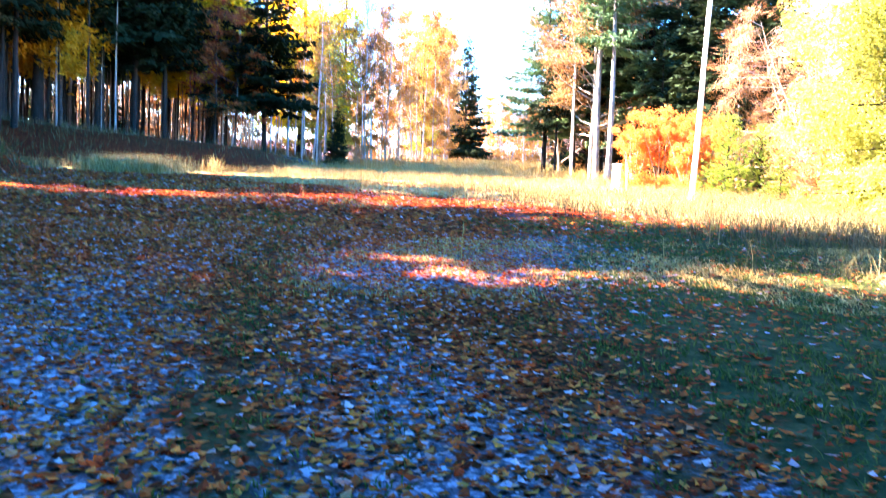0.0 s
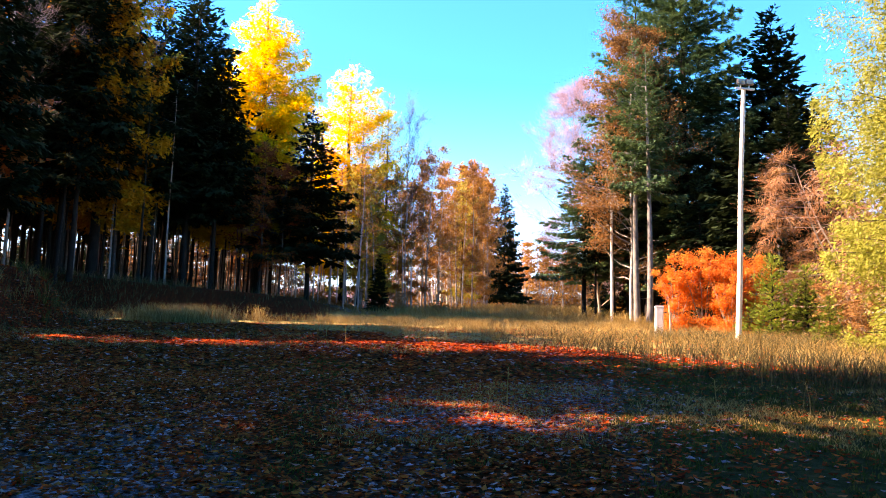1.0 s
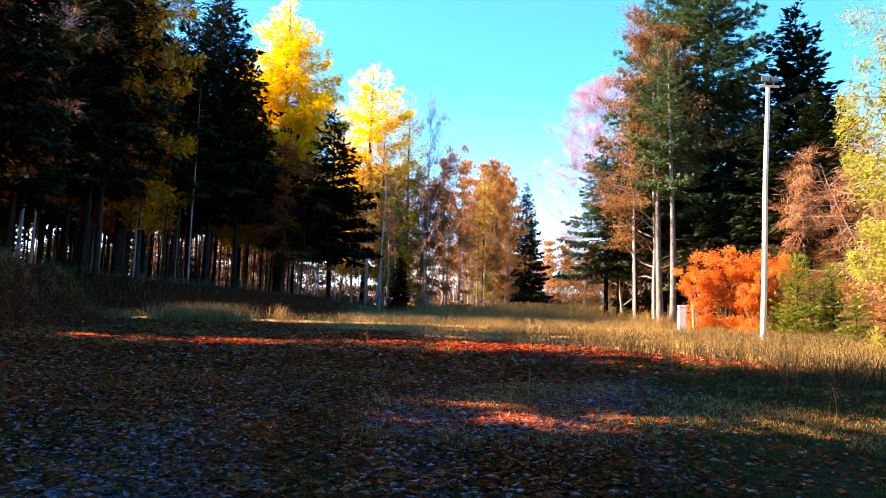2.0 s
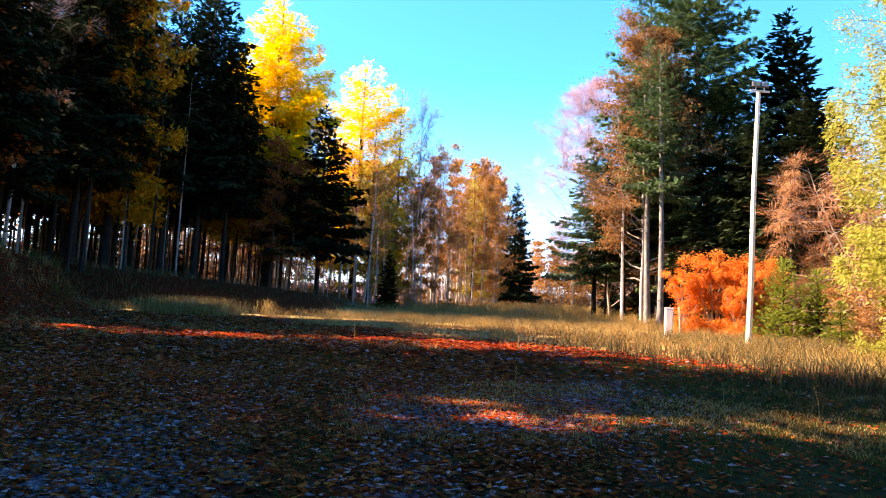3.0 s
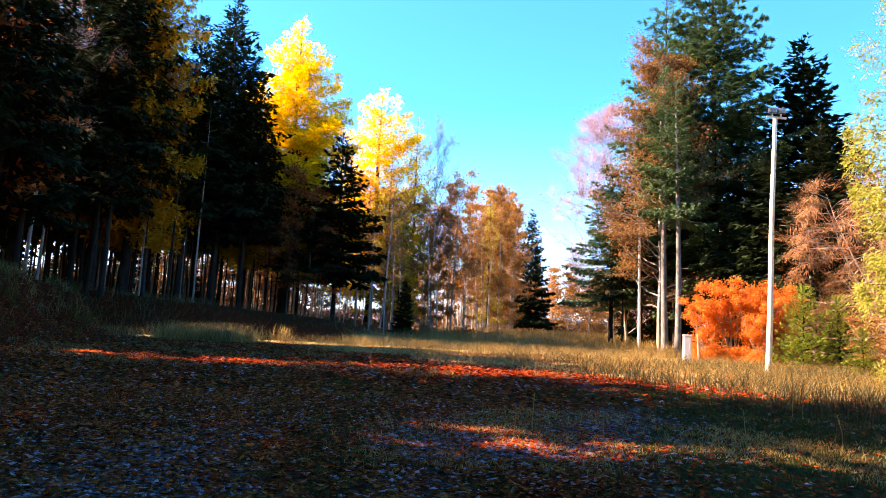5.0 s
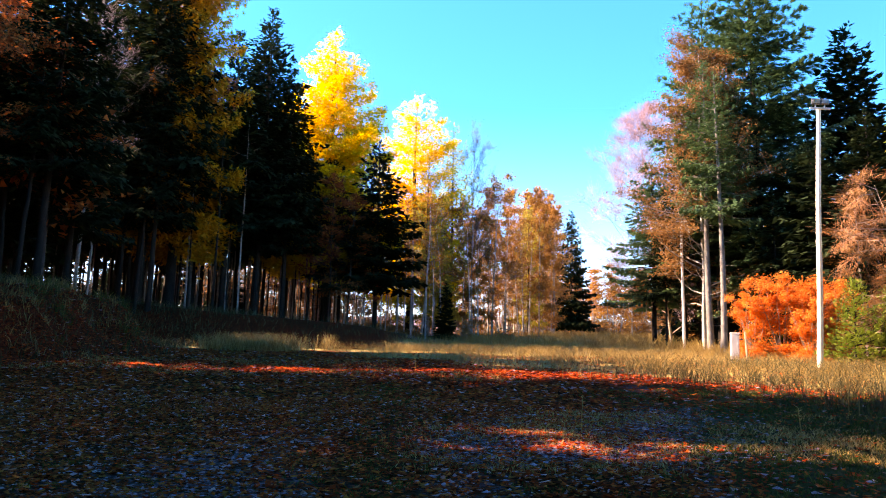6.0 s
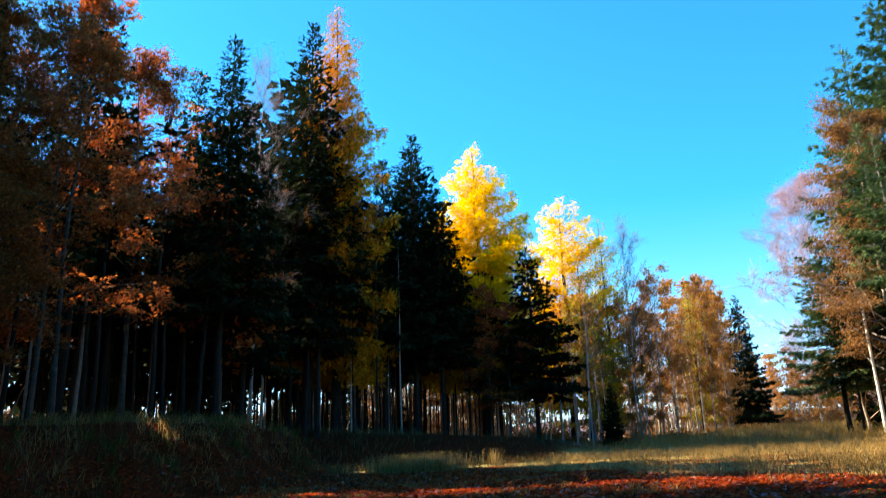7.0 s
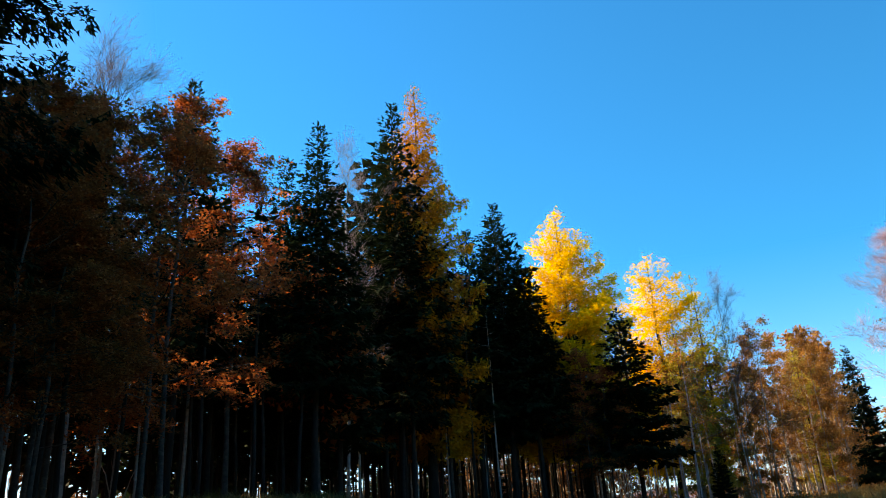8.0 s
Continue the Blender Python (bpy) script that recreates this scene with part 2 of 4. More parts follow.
# mesh helpers ------------------------------------------------------------------
class Shape:
    """Collects vertices and faces of one part."""

    def __init__(self):
        self.v, self.f, self.n, self.tones = [], [], 0, []

    def add(self, verts, faces, tone=0.5):
        verts = np.asarray(verts, float).reshape(-1, 3)
        self.v.append(verts)
        self.tones.append(np.full(len(verts), tone) if np.isscalar(tone) else np.repeat(tone, len(verts) // len(tone)))
        self.f.extend((np.asarray(faces) + self.n).tolist())
        self.n += len(verts)

    def tube(self, pts, radii, sides=6):
        pts = np.asarray(pts, float)
        k = len(pts)
        d = np.gradient(pts, axis=0)
        d /= np.linalg.norm(d, axis=1)[:, None] + 1e-9
        ref = np.where(np.abs(d[:, 2:3]) > 0.9, np.array([[1.0, 0, 0]]), np.array([[0, 0, 1.0]]))
        a = np.cross(d, ref)
        a /= np.linalg.norm(a, axis=1)[:, None] + 1e-9
        c = np.cross(d, a)
        ang = np.arange(sides) * 2 * math.pi / sides
        ring = pts[:, None] + np.asarray(radii)[:, None, None] * (np.cos(ang)[None, :, None] * a[:, None] + np.sin(ang)[None, :, None] * c[:, None])
        i = np.arange(k - 1)[:, None] * sides
        j = np.arange(sides)[None]
        j2 = (j + 1) % sides
        q = np.stack([i + j, i + j2, i + sides + j2, i + sides + j], -1).reshape(-1, 4)
        self.add(ring, q)

    def kites(self, base, way, side, length, width, lift=0.0, plain=False, tone=0.5):
        """Many small pointed blades, one for each row."""
        base, way, side = (np.asarray(a, float) for a in (base, way, side))
        n = len(base)
        L, W = np.asarray(length, float).reshape(-1, 1), np.asarray(width, float).reshape(-1, 1)
        up = np.cross(way, side) * lift * L
        if plain:
            v = np.stack([base + side * W * 0.45, base + way * L * 0.35 - side * W * 0.75, base + way * L + side * W * 0.25], 1)
            self.add(v.reshape(-1, 3), np.arange(3 * n).reshape(-1, 3), tone)
            return
        v = np.stack([base, base + way * L * 0.45 + side * W * 0.5 + up, base + way * L, base + way * L * 0.45 - side * W * 0.5 + up], 1)
        self.add(v.reshape(-1, 3), np.arange(4 * n).reshape(-1, 4), tone)

    def mesh(self, name, *mats, smooth=False):
        me = bpy.data.meshes.new(name)
        if self.v:
            me.from_pydata(np.concatenate(self.v).tolist(), [], self.f)
            me.attributes.new("tone", "FLOAT", "POINT").data.foreach_set("value", np.concatenate(self.tones).astype(np.float32))
        for m in mats:
            me.materials.append(m)
        if smooth:
            me.polygons.foreach_set("use_smooth", [True] * len(me.polygons))
        me.update()
        return me


def unit(a):
    return a / (np.linalg.norm(a, axis=-1, keepdims=True) + 1e-9)


def part(name, me, parent, label=""):
    ob = new(name, me)
    ob.parent = parent
    return tagged(ob, label)


def bm_mesh(name, bm, mat):
    me = bpy.data.meshes.new(name)
    bm.to_mesh(me)
    bm.free()
    me.materials.append(mat)
    return me


def box_bm(x0, y0, z0, x1, y1, z1, bevel=0.01):
    bm = bmesh.new()
    bmesh.ops.create_cube(bm, size=1.0)
    for v in bm.verts:
        v.co = Vector(((x0 + x1) / 2 + v.co.x * (x1 - x0), (y0 + y1) / 2 + v.co.y * (y1 - y0), (z0 + z1) / 2 + v.co.z * (z1 - z0)))
    if bevel:
        bmesh.ops.bevel(bm, geom=bm.edges[:], offset=bevel, segments=2, affect="EDGES", profile=0.5)
    return bm


# the lie of the land ---------------------------------------------------------------
PROFILE_Y = [-400, -40, 0, 22, 47, 75, 110, 150, 220, 900]
PROFILE_Z = [-14, -3.4, 0, 2.1, 4.0, 6.3, 8.8, 13, 21, 30]
fine_y = np.arange(-400, 900, 1.0)
fine_z = np.convolve(np.pad(np.interp(fine_y, PROFILE_Y, PROFILE_Z), 6, mode="edge"), np.ones(13) / 13, "valid")


def step(a, b, v):
    s = np.clip((np.asarray(v, float) - a) / (b - a), 0, 1)
    return s * s * (3 - 2 * s)


def wob(x, y, k, seed=0.0):
    """Smooth unevenness between about -1 and 1."""
    return (np.sin(k * x * 1.3 + 1.7 * seed + 1.1 * np.sin(k * y * 0.9 + seed)) + np.sin(k * y * 1.15 - 2.3 * seed + 1.3 * np.sin(k * x * 0.8 + 2 * seed)) + np.sin(k * (x + y) * 0.7 + seed)) / 3


def near_foot(y):
    return np.interp(y, [-20, 5, 13, 19, 26, 30], [-14.5, -14.2, -13.3, -11.6, -10.3, -11.8])


def land(x, y):
    x, y = np.asarray(x, float), np.asarray(y, float)
    z = np.interp(y, fine_y, fine_z)
    # cut bank beside the track, with the forest floor on top
    rise = step(0, 3.2, near_foot(y) - x) * (1 - step(24.5, 29.5, y))
    z = z + rise * (2.15 + 0.2 * wob(x, y, 0.6, 1)) + 4 * rise * (1 - rise) * (0.34 * wob(x, y, 2.1, 7) + 0.2 * wob(x, y, 4.7, 11))
    # low mound beyond the side opening, and the forest floor behind it
    along = step(-2.5, -6.5, x) * step(-26, -18, x)
    ridge_y = np.interp(x, [-18, -4], [37.0, 39.5])
    z = z + np.interp(x, [-18, -5], [1.9, 0.85]) * along * step(-4.5, -0.6, y - ridge_y) * (1 - 0.45 * step(1, 6, y - ridge_y)) * (1 - step(55, 75, y))
    # the forest floor drops away behind the trees
    z = z - 0.05 * np.clip(-24 - x, 0, 60) * step(-60, -20, y) - 0.05 * np.clip(x - 16, 0, 80)
    z = z + 0.05 * wob(x, y, 0.9, 2) + 0.02 * wob(x, y, 3.1, 3)
    return z


def zones(x, y):
    """Shares of turf, leaf litter and straw at a place; what is left is gravel."""
    e = 1.2 * wob(x, y, 0.55, 4) + 0.5 * wob(x, y, 1.9, 5)
    tracks = np.exp(-((x + 1.9 + 0.09 * y + 0.3 * e) / 0.9) ** 2) + np.exp(-((x - 0.9 + 0.1 * y + 0.3 * e) / 0.75) ** 2)
    turf = step(-0.6, 2.6, x - 0.06 * y - 1.0 + 0.7 * e) + 0.6 * np.exp(-((x + 0.3 + 0.1 * y + 0.4 * e) / 0.5) ** 2) + 0.4 * step(0.2, 0.55, wob(x, y, 4.6, 15)) * (1 - step(6, 10, y))
    litter = 0.6 + 0.12 * step(5.5, 8, y) * (1 - step(12, 15, y)) + 0.16 * e - 0.3 * tracks * (1 - step(8, 13, y)) + 0.3 * step(8, 14, y) - 0.45 * step(0.9, 3.6, x + 0.3 * e) - 0.1 * turf
    # litter thinned so that the near sun patch turns out gold instead of red
    litter = litter - 0.4 * step(-1.8, 0.4, x + 0.3 * e) * step(7.5, 9, y) * (1 - step(12, 14, y))
    litter = np.maximum(litter, 0.62 * step(13, 19, y)) * (1 - 0.75 * step(43, 47, y))
    straw = step(0, 4, y - (21 - 0.9 * x) + 1.5 * e) * step(-7, -3.5, x - 0.12 * np.clip(y - 30, 0, 60)) * (1 - step(80, 95, y)) + 0.9 * np.exp(-((y - 32 - e) / 1.6) ** 2) * step(-15, -12, x) * (1 - step(-4, 0, x))
    bank = step(0.3, 1.5, near_foot(y) - x) * (1 - step(24.5, 29, y))
    litter = np.where(x < -14, np.maximum(litter, 0.25 * bank), litter)
    turf = np.maximum(turf, 0.75 * bank)
    return np.clip(turf, 0, 1), np.clip(litter, 0, 1), np.clip(straw, 0, 1)


def build_ground():
    def lines(lo, hi, fine, far):
        mid = np.arange(lo, hi + 1e-6, fine)
        out = np.cumsum(fine * 1.16 ** np.arange(1, 60))
        out = out[out < far]
        return np.concatenate([lo - out[::-1], mid, hi + out])
    xs, ys = lines(-18, 14, 0.26, 900), lines(1, 40, 0.3, 900)
    X, Y = np.meshgrid(xs, ys)
    Z = land(X, Y)
    k, n = len(xs), len(ys)
    i = (np.arange(n - 1)[:, None] * k + np.arange(k - 1)[None]).reshape(-1)
    me = bpy.data.meshes.new("ground")
    me.from_pydata(np.stack([X, Y, Z], -1).reshape(-1, 3).tolist(), [], np.stack([i, i + 1, i + k + 1, i + k], -1).tolist())
    for name, val in zip(("turf", "litter", "straw"), zones(X, Y)):
        a = me.attributes.new(name, "FLOAT", "POINT")
        a.data.foreach_set("value", val.reshape(-1).astype(np.float32))
    me.polygons.foreach_set("use_smooth", [True] * len(me.polygons))
    me.materials.append(GROUND)
    return tagged(new("ground", me), "leaf-strewn forest clearing with gravel track and turf", "ground", kind="structure")


ground = build_ground()


# trees -------------------------------------------------------------------------------
def conifer(name, h, base, radius, seed, needle, bark, gap=0.5, per=6, spray=0.3, width=0.32, droop=0.3, hang=0.15, full=0.75, thin=0.0, dens=50, trunk_r=None, dead=True, fan=0.36, thick=0.05, fluff=0.0, curl=0.16, ragged=0.3, point=0.85, plain=False):
    """A spruce, fir or larch: whorls of boughs, each a flat fan of side twigs set with needle sprigs; fluff turns the sprigs every way."""
    rng = np.random.default_rng(seed)
    trunk, limbs, crown = Shape(), Shape(), Shape()
    r0 = trunk_r or 0.0085 * h + 0.03
    zs = np.linspace(-0.35, h, 14)
    sway = np.cumsum(rng.normal(0, 0.02, (14, 2)), 0)
    sway -= sway[1]
    axis = np.column_stack([sway, zs])
    flare = np.where(zs < 0.6, 1.25, 1.0)
    trunk.tube(axis, r0 * flare * np.clip(1 - zs / h, 0.02, 1) ** 0.8, 6 if plain else 9)

    def centre(z):
        return np.array([np.interp(z, zs, sway[:, 0]), np.interp(z, zs, sway[:, 1]), z])

    z = base
    while z < h - 0.12:
        f = (h - z) / (h - base)
        reach = radius * (min(1.0, f / full) ** point) * (0.8 + 0.2 * f) + 0.1
        for k in range(per if f > 0.12 else max(3, per - 2)):
            if rng.random() < thin:
                continue
            az = 2 * math.pi * (k + rng.random() * 0.8) / per + z * 2.4
            L = reach * (1 + ragged * rng.uniform(-1, 0.6))
            out = np.array([math.cos(az), math.sin(az), 0])
            side = np.array([-out[1], out[0], 0])
            c = centre(z + rng.uniform(-0.5, 0.5) * gap)
            pitch = 0.6 * (1 - f) ** 1.5 - droop * f + rng.normal(0, 0.05)
            bend = rng.normal(0, 0.12)

            def along(u):
                p = c + out * (L * u)[:, None] + side * (bend * L * u * u)[:, None]
                p[:, 2] += L * (pitch * u + curl * u * u)
                return p

            if not plain or k % 2:
                limbs.tube(np.vstack([c, along(np.array([0.5, 1.0]))]), [0.011 * L + 0.006, 0.006 * L + 0.004, 0.003], 3)
            twigs = max(4, int(L / 0.2))
            tu = np.linspace(0.12, 1.0, twigs) + rng.normal(0, 0.02, twigs)
            ts = np.where(np.arange(twigs) % 2 == 0, 1.0, -1.0)
            tl = (fan * L * (1.05 - tu) ** 0.7 + 0.12) * rng.uniform(0.6, 1.2, twigs)
            m = max(6, int(dens * L * (0.62 * fan * L + 0.14)))
            j = rng.integers(0, twigs, m)
            w = rng.uniform(0, 1, m) ** 0.8
            off = w * tl[j]
            at = along(np.clip(tu[j] + 0.55 * off / L, 0, 1.05)) + side * (0.8 * ts[j] * off)[:, None]
            at += rng.normal(0, 1, (m, 3)) * [thick * 0.7, thick * 0.7, thick]
            at[:, 2] -= 0.25 * off * (droop > 0) + hang * rng.exponential(0.5, m) * 0.5
            way = out * 0.62 + side * (0.75 * ts[j])[:, None]
            way[:, 2] += pitch + curl - 0.25 * (droop > 0) - hang * rng.uniform(0.2, 1, m)
            way = unit(way + rng.normal(0, 0.22 + fluff, (m, 3)))
            sd = unit(np.cross(way, [0, 0, 1.0]) + rng.normal(0, 0.25 + fluff, (m, 3)))
            ln = spray * (0.5 + 0.5 * f ** 0.5) * rng.uniform(0.6, 1.3, m)
            crown.kites(at, way, sd, ln, ln * width, 0.06, True, tone=np.clip(rng.uniform(0.15, 0.85) + rng.normal(0, 0.05, m), 0, 1))
        z += gap * rng.uniform(0.75, 1.25) * (0.55 + 0.45 * f ** 0.5)
    if dead and base > 2:
        # bare dead boughs under the crown
        for zz in np.arange(1.6, base, 0.5):
            az = rng.uniform(0, 6.28)
            L = rng.uniform(0.4, 1.5)
            c = centre(zz)
            limbs.tube([c, c + np.array([math.cos(az) * L, math.sin(az) * L, -0.1 * L])], [0.018, 0.004], 3)
    # leader
    crown.kites(np.repeat(axis[-1:] - [[0, 0, 0.35]], 9, 0), unit(np.column_stack([rng.normal(0, 0.3, (9, 2)), np.ones(9)])), unit(rng.normal(0, 1, (9, 3)) * [1, 1, 0.1]), [0.4] * 9, [0.07] * 9, plain=True)
    return [("trunk", trunk.mesh(name + "_trunk", bark, smooth=True)), ("branchwork", limbs.mesh(name + "_boughs", bark)), ("crown", crown.mesh(name + "_crown", needle))]


def broadleaf(name, h, seed, bark, leaf=None, leaves=5000, size=0.15, clear=0.25, spread=0.32, depth=4, trunk_r=None, rise=0.55, twig=None, stems=1, flat=0.35, droop=0.0, narrow=0.62, limbs_n=26, tilt_most=0.5, along=0.0, puff=0.16, layer=0.5):
    """A beech, birch or bush: stems that fork into limbs and twigs, with leaves along the twigs."""
    rng = np.random.default_rng(seed)
    trunk, limbs, crown = Shape(), Shape(), Shape()
    tips = []

    def limb(p, d, L, r, level):
        k = 4 if level < 2 else 3
        pts, q, w = [p], p, d
        for _ in range(k):
            w = unit(w + rng.normal(0, 0.13, 3) + np.array([0, 0, 0.06 - droop * 0.12 * level]))
            q = q + w * L / k
            pts.append(q)
        pts = np.array(pts)
        limbs.tube(pts, np.linspace(r, r * 0.3 + 0.002, k + 1), 5 if level < 2 else 3)
        if level >= depth - 1:
            tips.append(pts)
        if level < depth:
            for _ in range(3 if level < depth - 1 else 4):
                u = rng.uniform(0.25, 1.0)
                c = pts[0] + (pts[-1] - pts[0]) * u
                e = unit(rng.normal(0, 1, 3) * [1, 1, flat + 0.15])
                w2 = unit(unit(pts[-1] - pts[0]) * 0.75 + e * 0.8)
                limb(c, w2, L * rng.uniform(0.42, 0.66), r * 0.45, level + 1)

    r0 = trunk_r or 0.009 * h + 0.03
    for s in range(stems):
        a = 2 * math.pi * s / stems + seed
        tilt = 0.0 if stems == 1 else rng.uniform(0.3, 1.0) * tilt_most
        zs = np.linspace(0, 1, 9)
        top = np.array([math.cos(a) * tilt * h, math.sin(a) * tilt * h, h * rng.uniform(0.86, 1.0) if stems > 1 else h])
        axis = zs[:, None] * top + np.column_stack([np.cumsum(rng.normal(0, 0.012 * h, 9)) * zs, np.cumsum(rng.normal(0, 0.012 * h, 9)) * zs, np.zeros(9)])
        axis[0, 2] = -0.3
        trunk.tube(axis, r0 * np.clip(1 - zs, 0.04, 1) ** 0.7 * np.where(zs < 0.03, 1.3, 1), 8 if stems == 1 else 5)
        n = int(limbs_n / stems ** 0.7)
        for u in np.linspace(clear, 0.97, n):
            c = np.array([np.interp(u, zs, axis[:, i]) for i in range(3)])
            az = rng.uniform(0, 6.28)
            g = (1 - u) / (1 - clear)
            L = h * spread * (0.25 + 0.9 * g ** 0.7 * (1 - 0.3 * g)) * rng.uniform(0.7, 1.15)
            limb(c, unit(np.array([math.cos(az), math.sin(az), rise * (0.5 + (1 - g))])), L, 0.25 * r0 * (0.4 + g) + 0.006, 2 if depth > 2 else 1)
    if leaf and tips:
        per = max(1, leaves // len(tips))
        for pts in tips:
            u = rng.uniform(0, 1, per)[:, None]
            at = pts[0] * (1 - u) + pts[-1] * u + rng.normal(0, puff, (per, 3)) * [1, 1, layer]
            w = unit(rng.normal(0, 1, (per, 3)) * [1, 1, 0.5] - [0, 0, 0.25])
            w = unit(w * (1 - 0.7 * along) + along * unit(pts[-1] - pts[0]))
            sd = unit(np.cross(w, [0, 0, 1.0]) + rng.normal(0, 0.45, (per, 3)))
            ln = size * rng.uniform(0.65, 1.3, per)
            crown.kites(at, w, sd, ln, ln * narrow, 0.08, True, tone=np.clip(rng.uniform(0.1, 0.9) + rng.normal(0, 0.06, per), 0, 1))
    out = [("trunk", trunk.mesh(name + "_trunk", bark, smooth=True)), ("branchwork", limbs.mesh(name + "_branches", twig or bark))]
    if leaf:
        out.append(("crown", crown.mesh(name + "_crown", leaf)))
    return out


BUILT = {}


def plant(kind, x, y, h, wide=1.0, turn=0.0, label="", category="tree", group="", lean=(0, 0), sink=0.0, name=""):
    """Stands a tree of that kind at a place; the first of a kind is built, the others are copied."""
    made, h0, nm = KINDS[kind][0], KINDS[kind][1], name or KINDS[kind][2]
    m = pose(x, y, float(land(x, y)) - sink, lean[0], lean[1], turn)
    if kind not in BUILT:
        ob = new(nm)
        ob.empty_display_size = 0.3
        for pn, me in made():
            p = part(pn, me, ob)
            if pn != "trunk":
                tagged(p, kind="stuff")
        BUILT[kind] = ob
        ob.matrix_basis = m
    else:
        ob = copy_thing(BUILT[kind], m)
        ob.name = nm
    s = h / h0
    ob.scale = (s * wide, s * wide, s)
    return tagged(ob, label or KINDS[kind][3], category, group)


DEEP = []


def plant_deep(kind, x, y, h, wide, turn):
    """A tree deep in the stand that nobody could tell from its neighbours: joined with them later."""
    DEEP.append((kind, x, y, h, wide, turn))


def join_deep(name, label):
    made = {}
    v, f, mat, n, mats = [], [], [], 0, []
    for kind, x, y, h, wide, turn in DEEP:
        if kind not in made:
            made[kind] = []
            for _, me in KINDS[kind][0]():
                co = np.empty(len(me.vertices) * 3)
                me.vertices.foreach_get("co", co)
                if me.materials[0] not in mats:
                    mats.append(me.materials[0])
                made[kind].append((co.reshape(-1, 3), [tuple(p.vertices) for p in me.polygons], mats.index(me.materials[0])))
        s, c, d = h / KINDS[kind][1], math.cos(radians(turn)), math.sin(radians(turn))
        for co, faces, k in made[kind]:
            w = s * wide
            v.append(np.column_stack([(co[:, 0] * c - co[:, 1] * d) * w + x, (co[:, 0] * d + co[:, 1] * c) * w + y, co[:, 2] * s + float(land(x, y))]))
            f.extend([tuple(i + n for i in p) for p in faces])
            mat.extend([k] * len(faces))
            n += len(co)
    me = bpy.data.meshes.new(name)
    me.from_pydata(np.concatenate(v).tolist(), [], f)
    for m in mats:
        me.materials.append(m)
    me.polygons.foreach_set("material_index", mat)
    return tagged(new(name, me), label, "trees", kind="stuff")


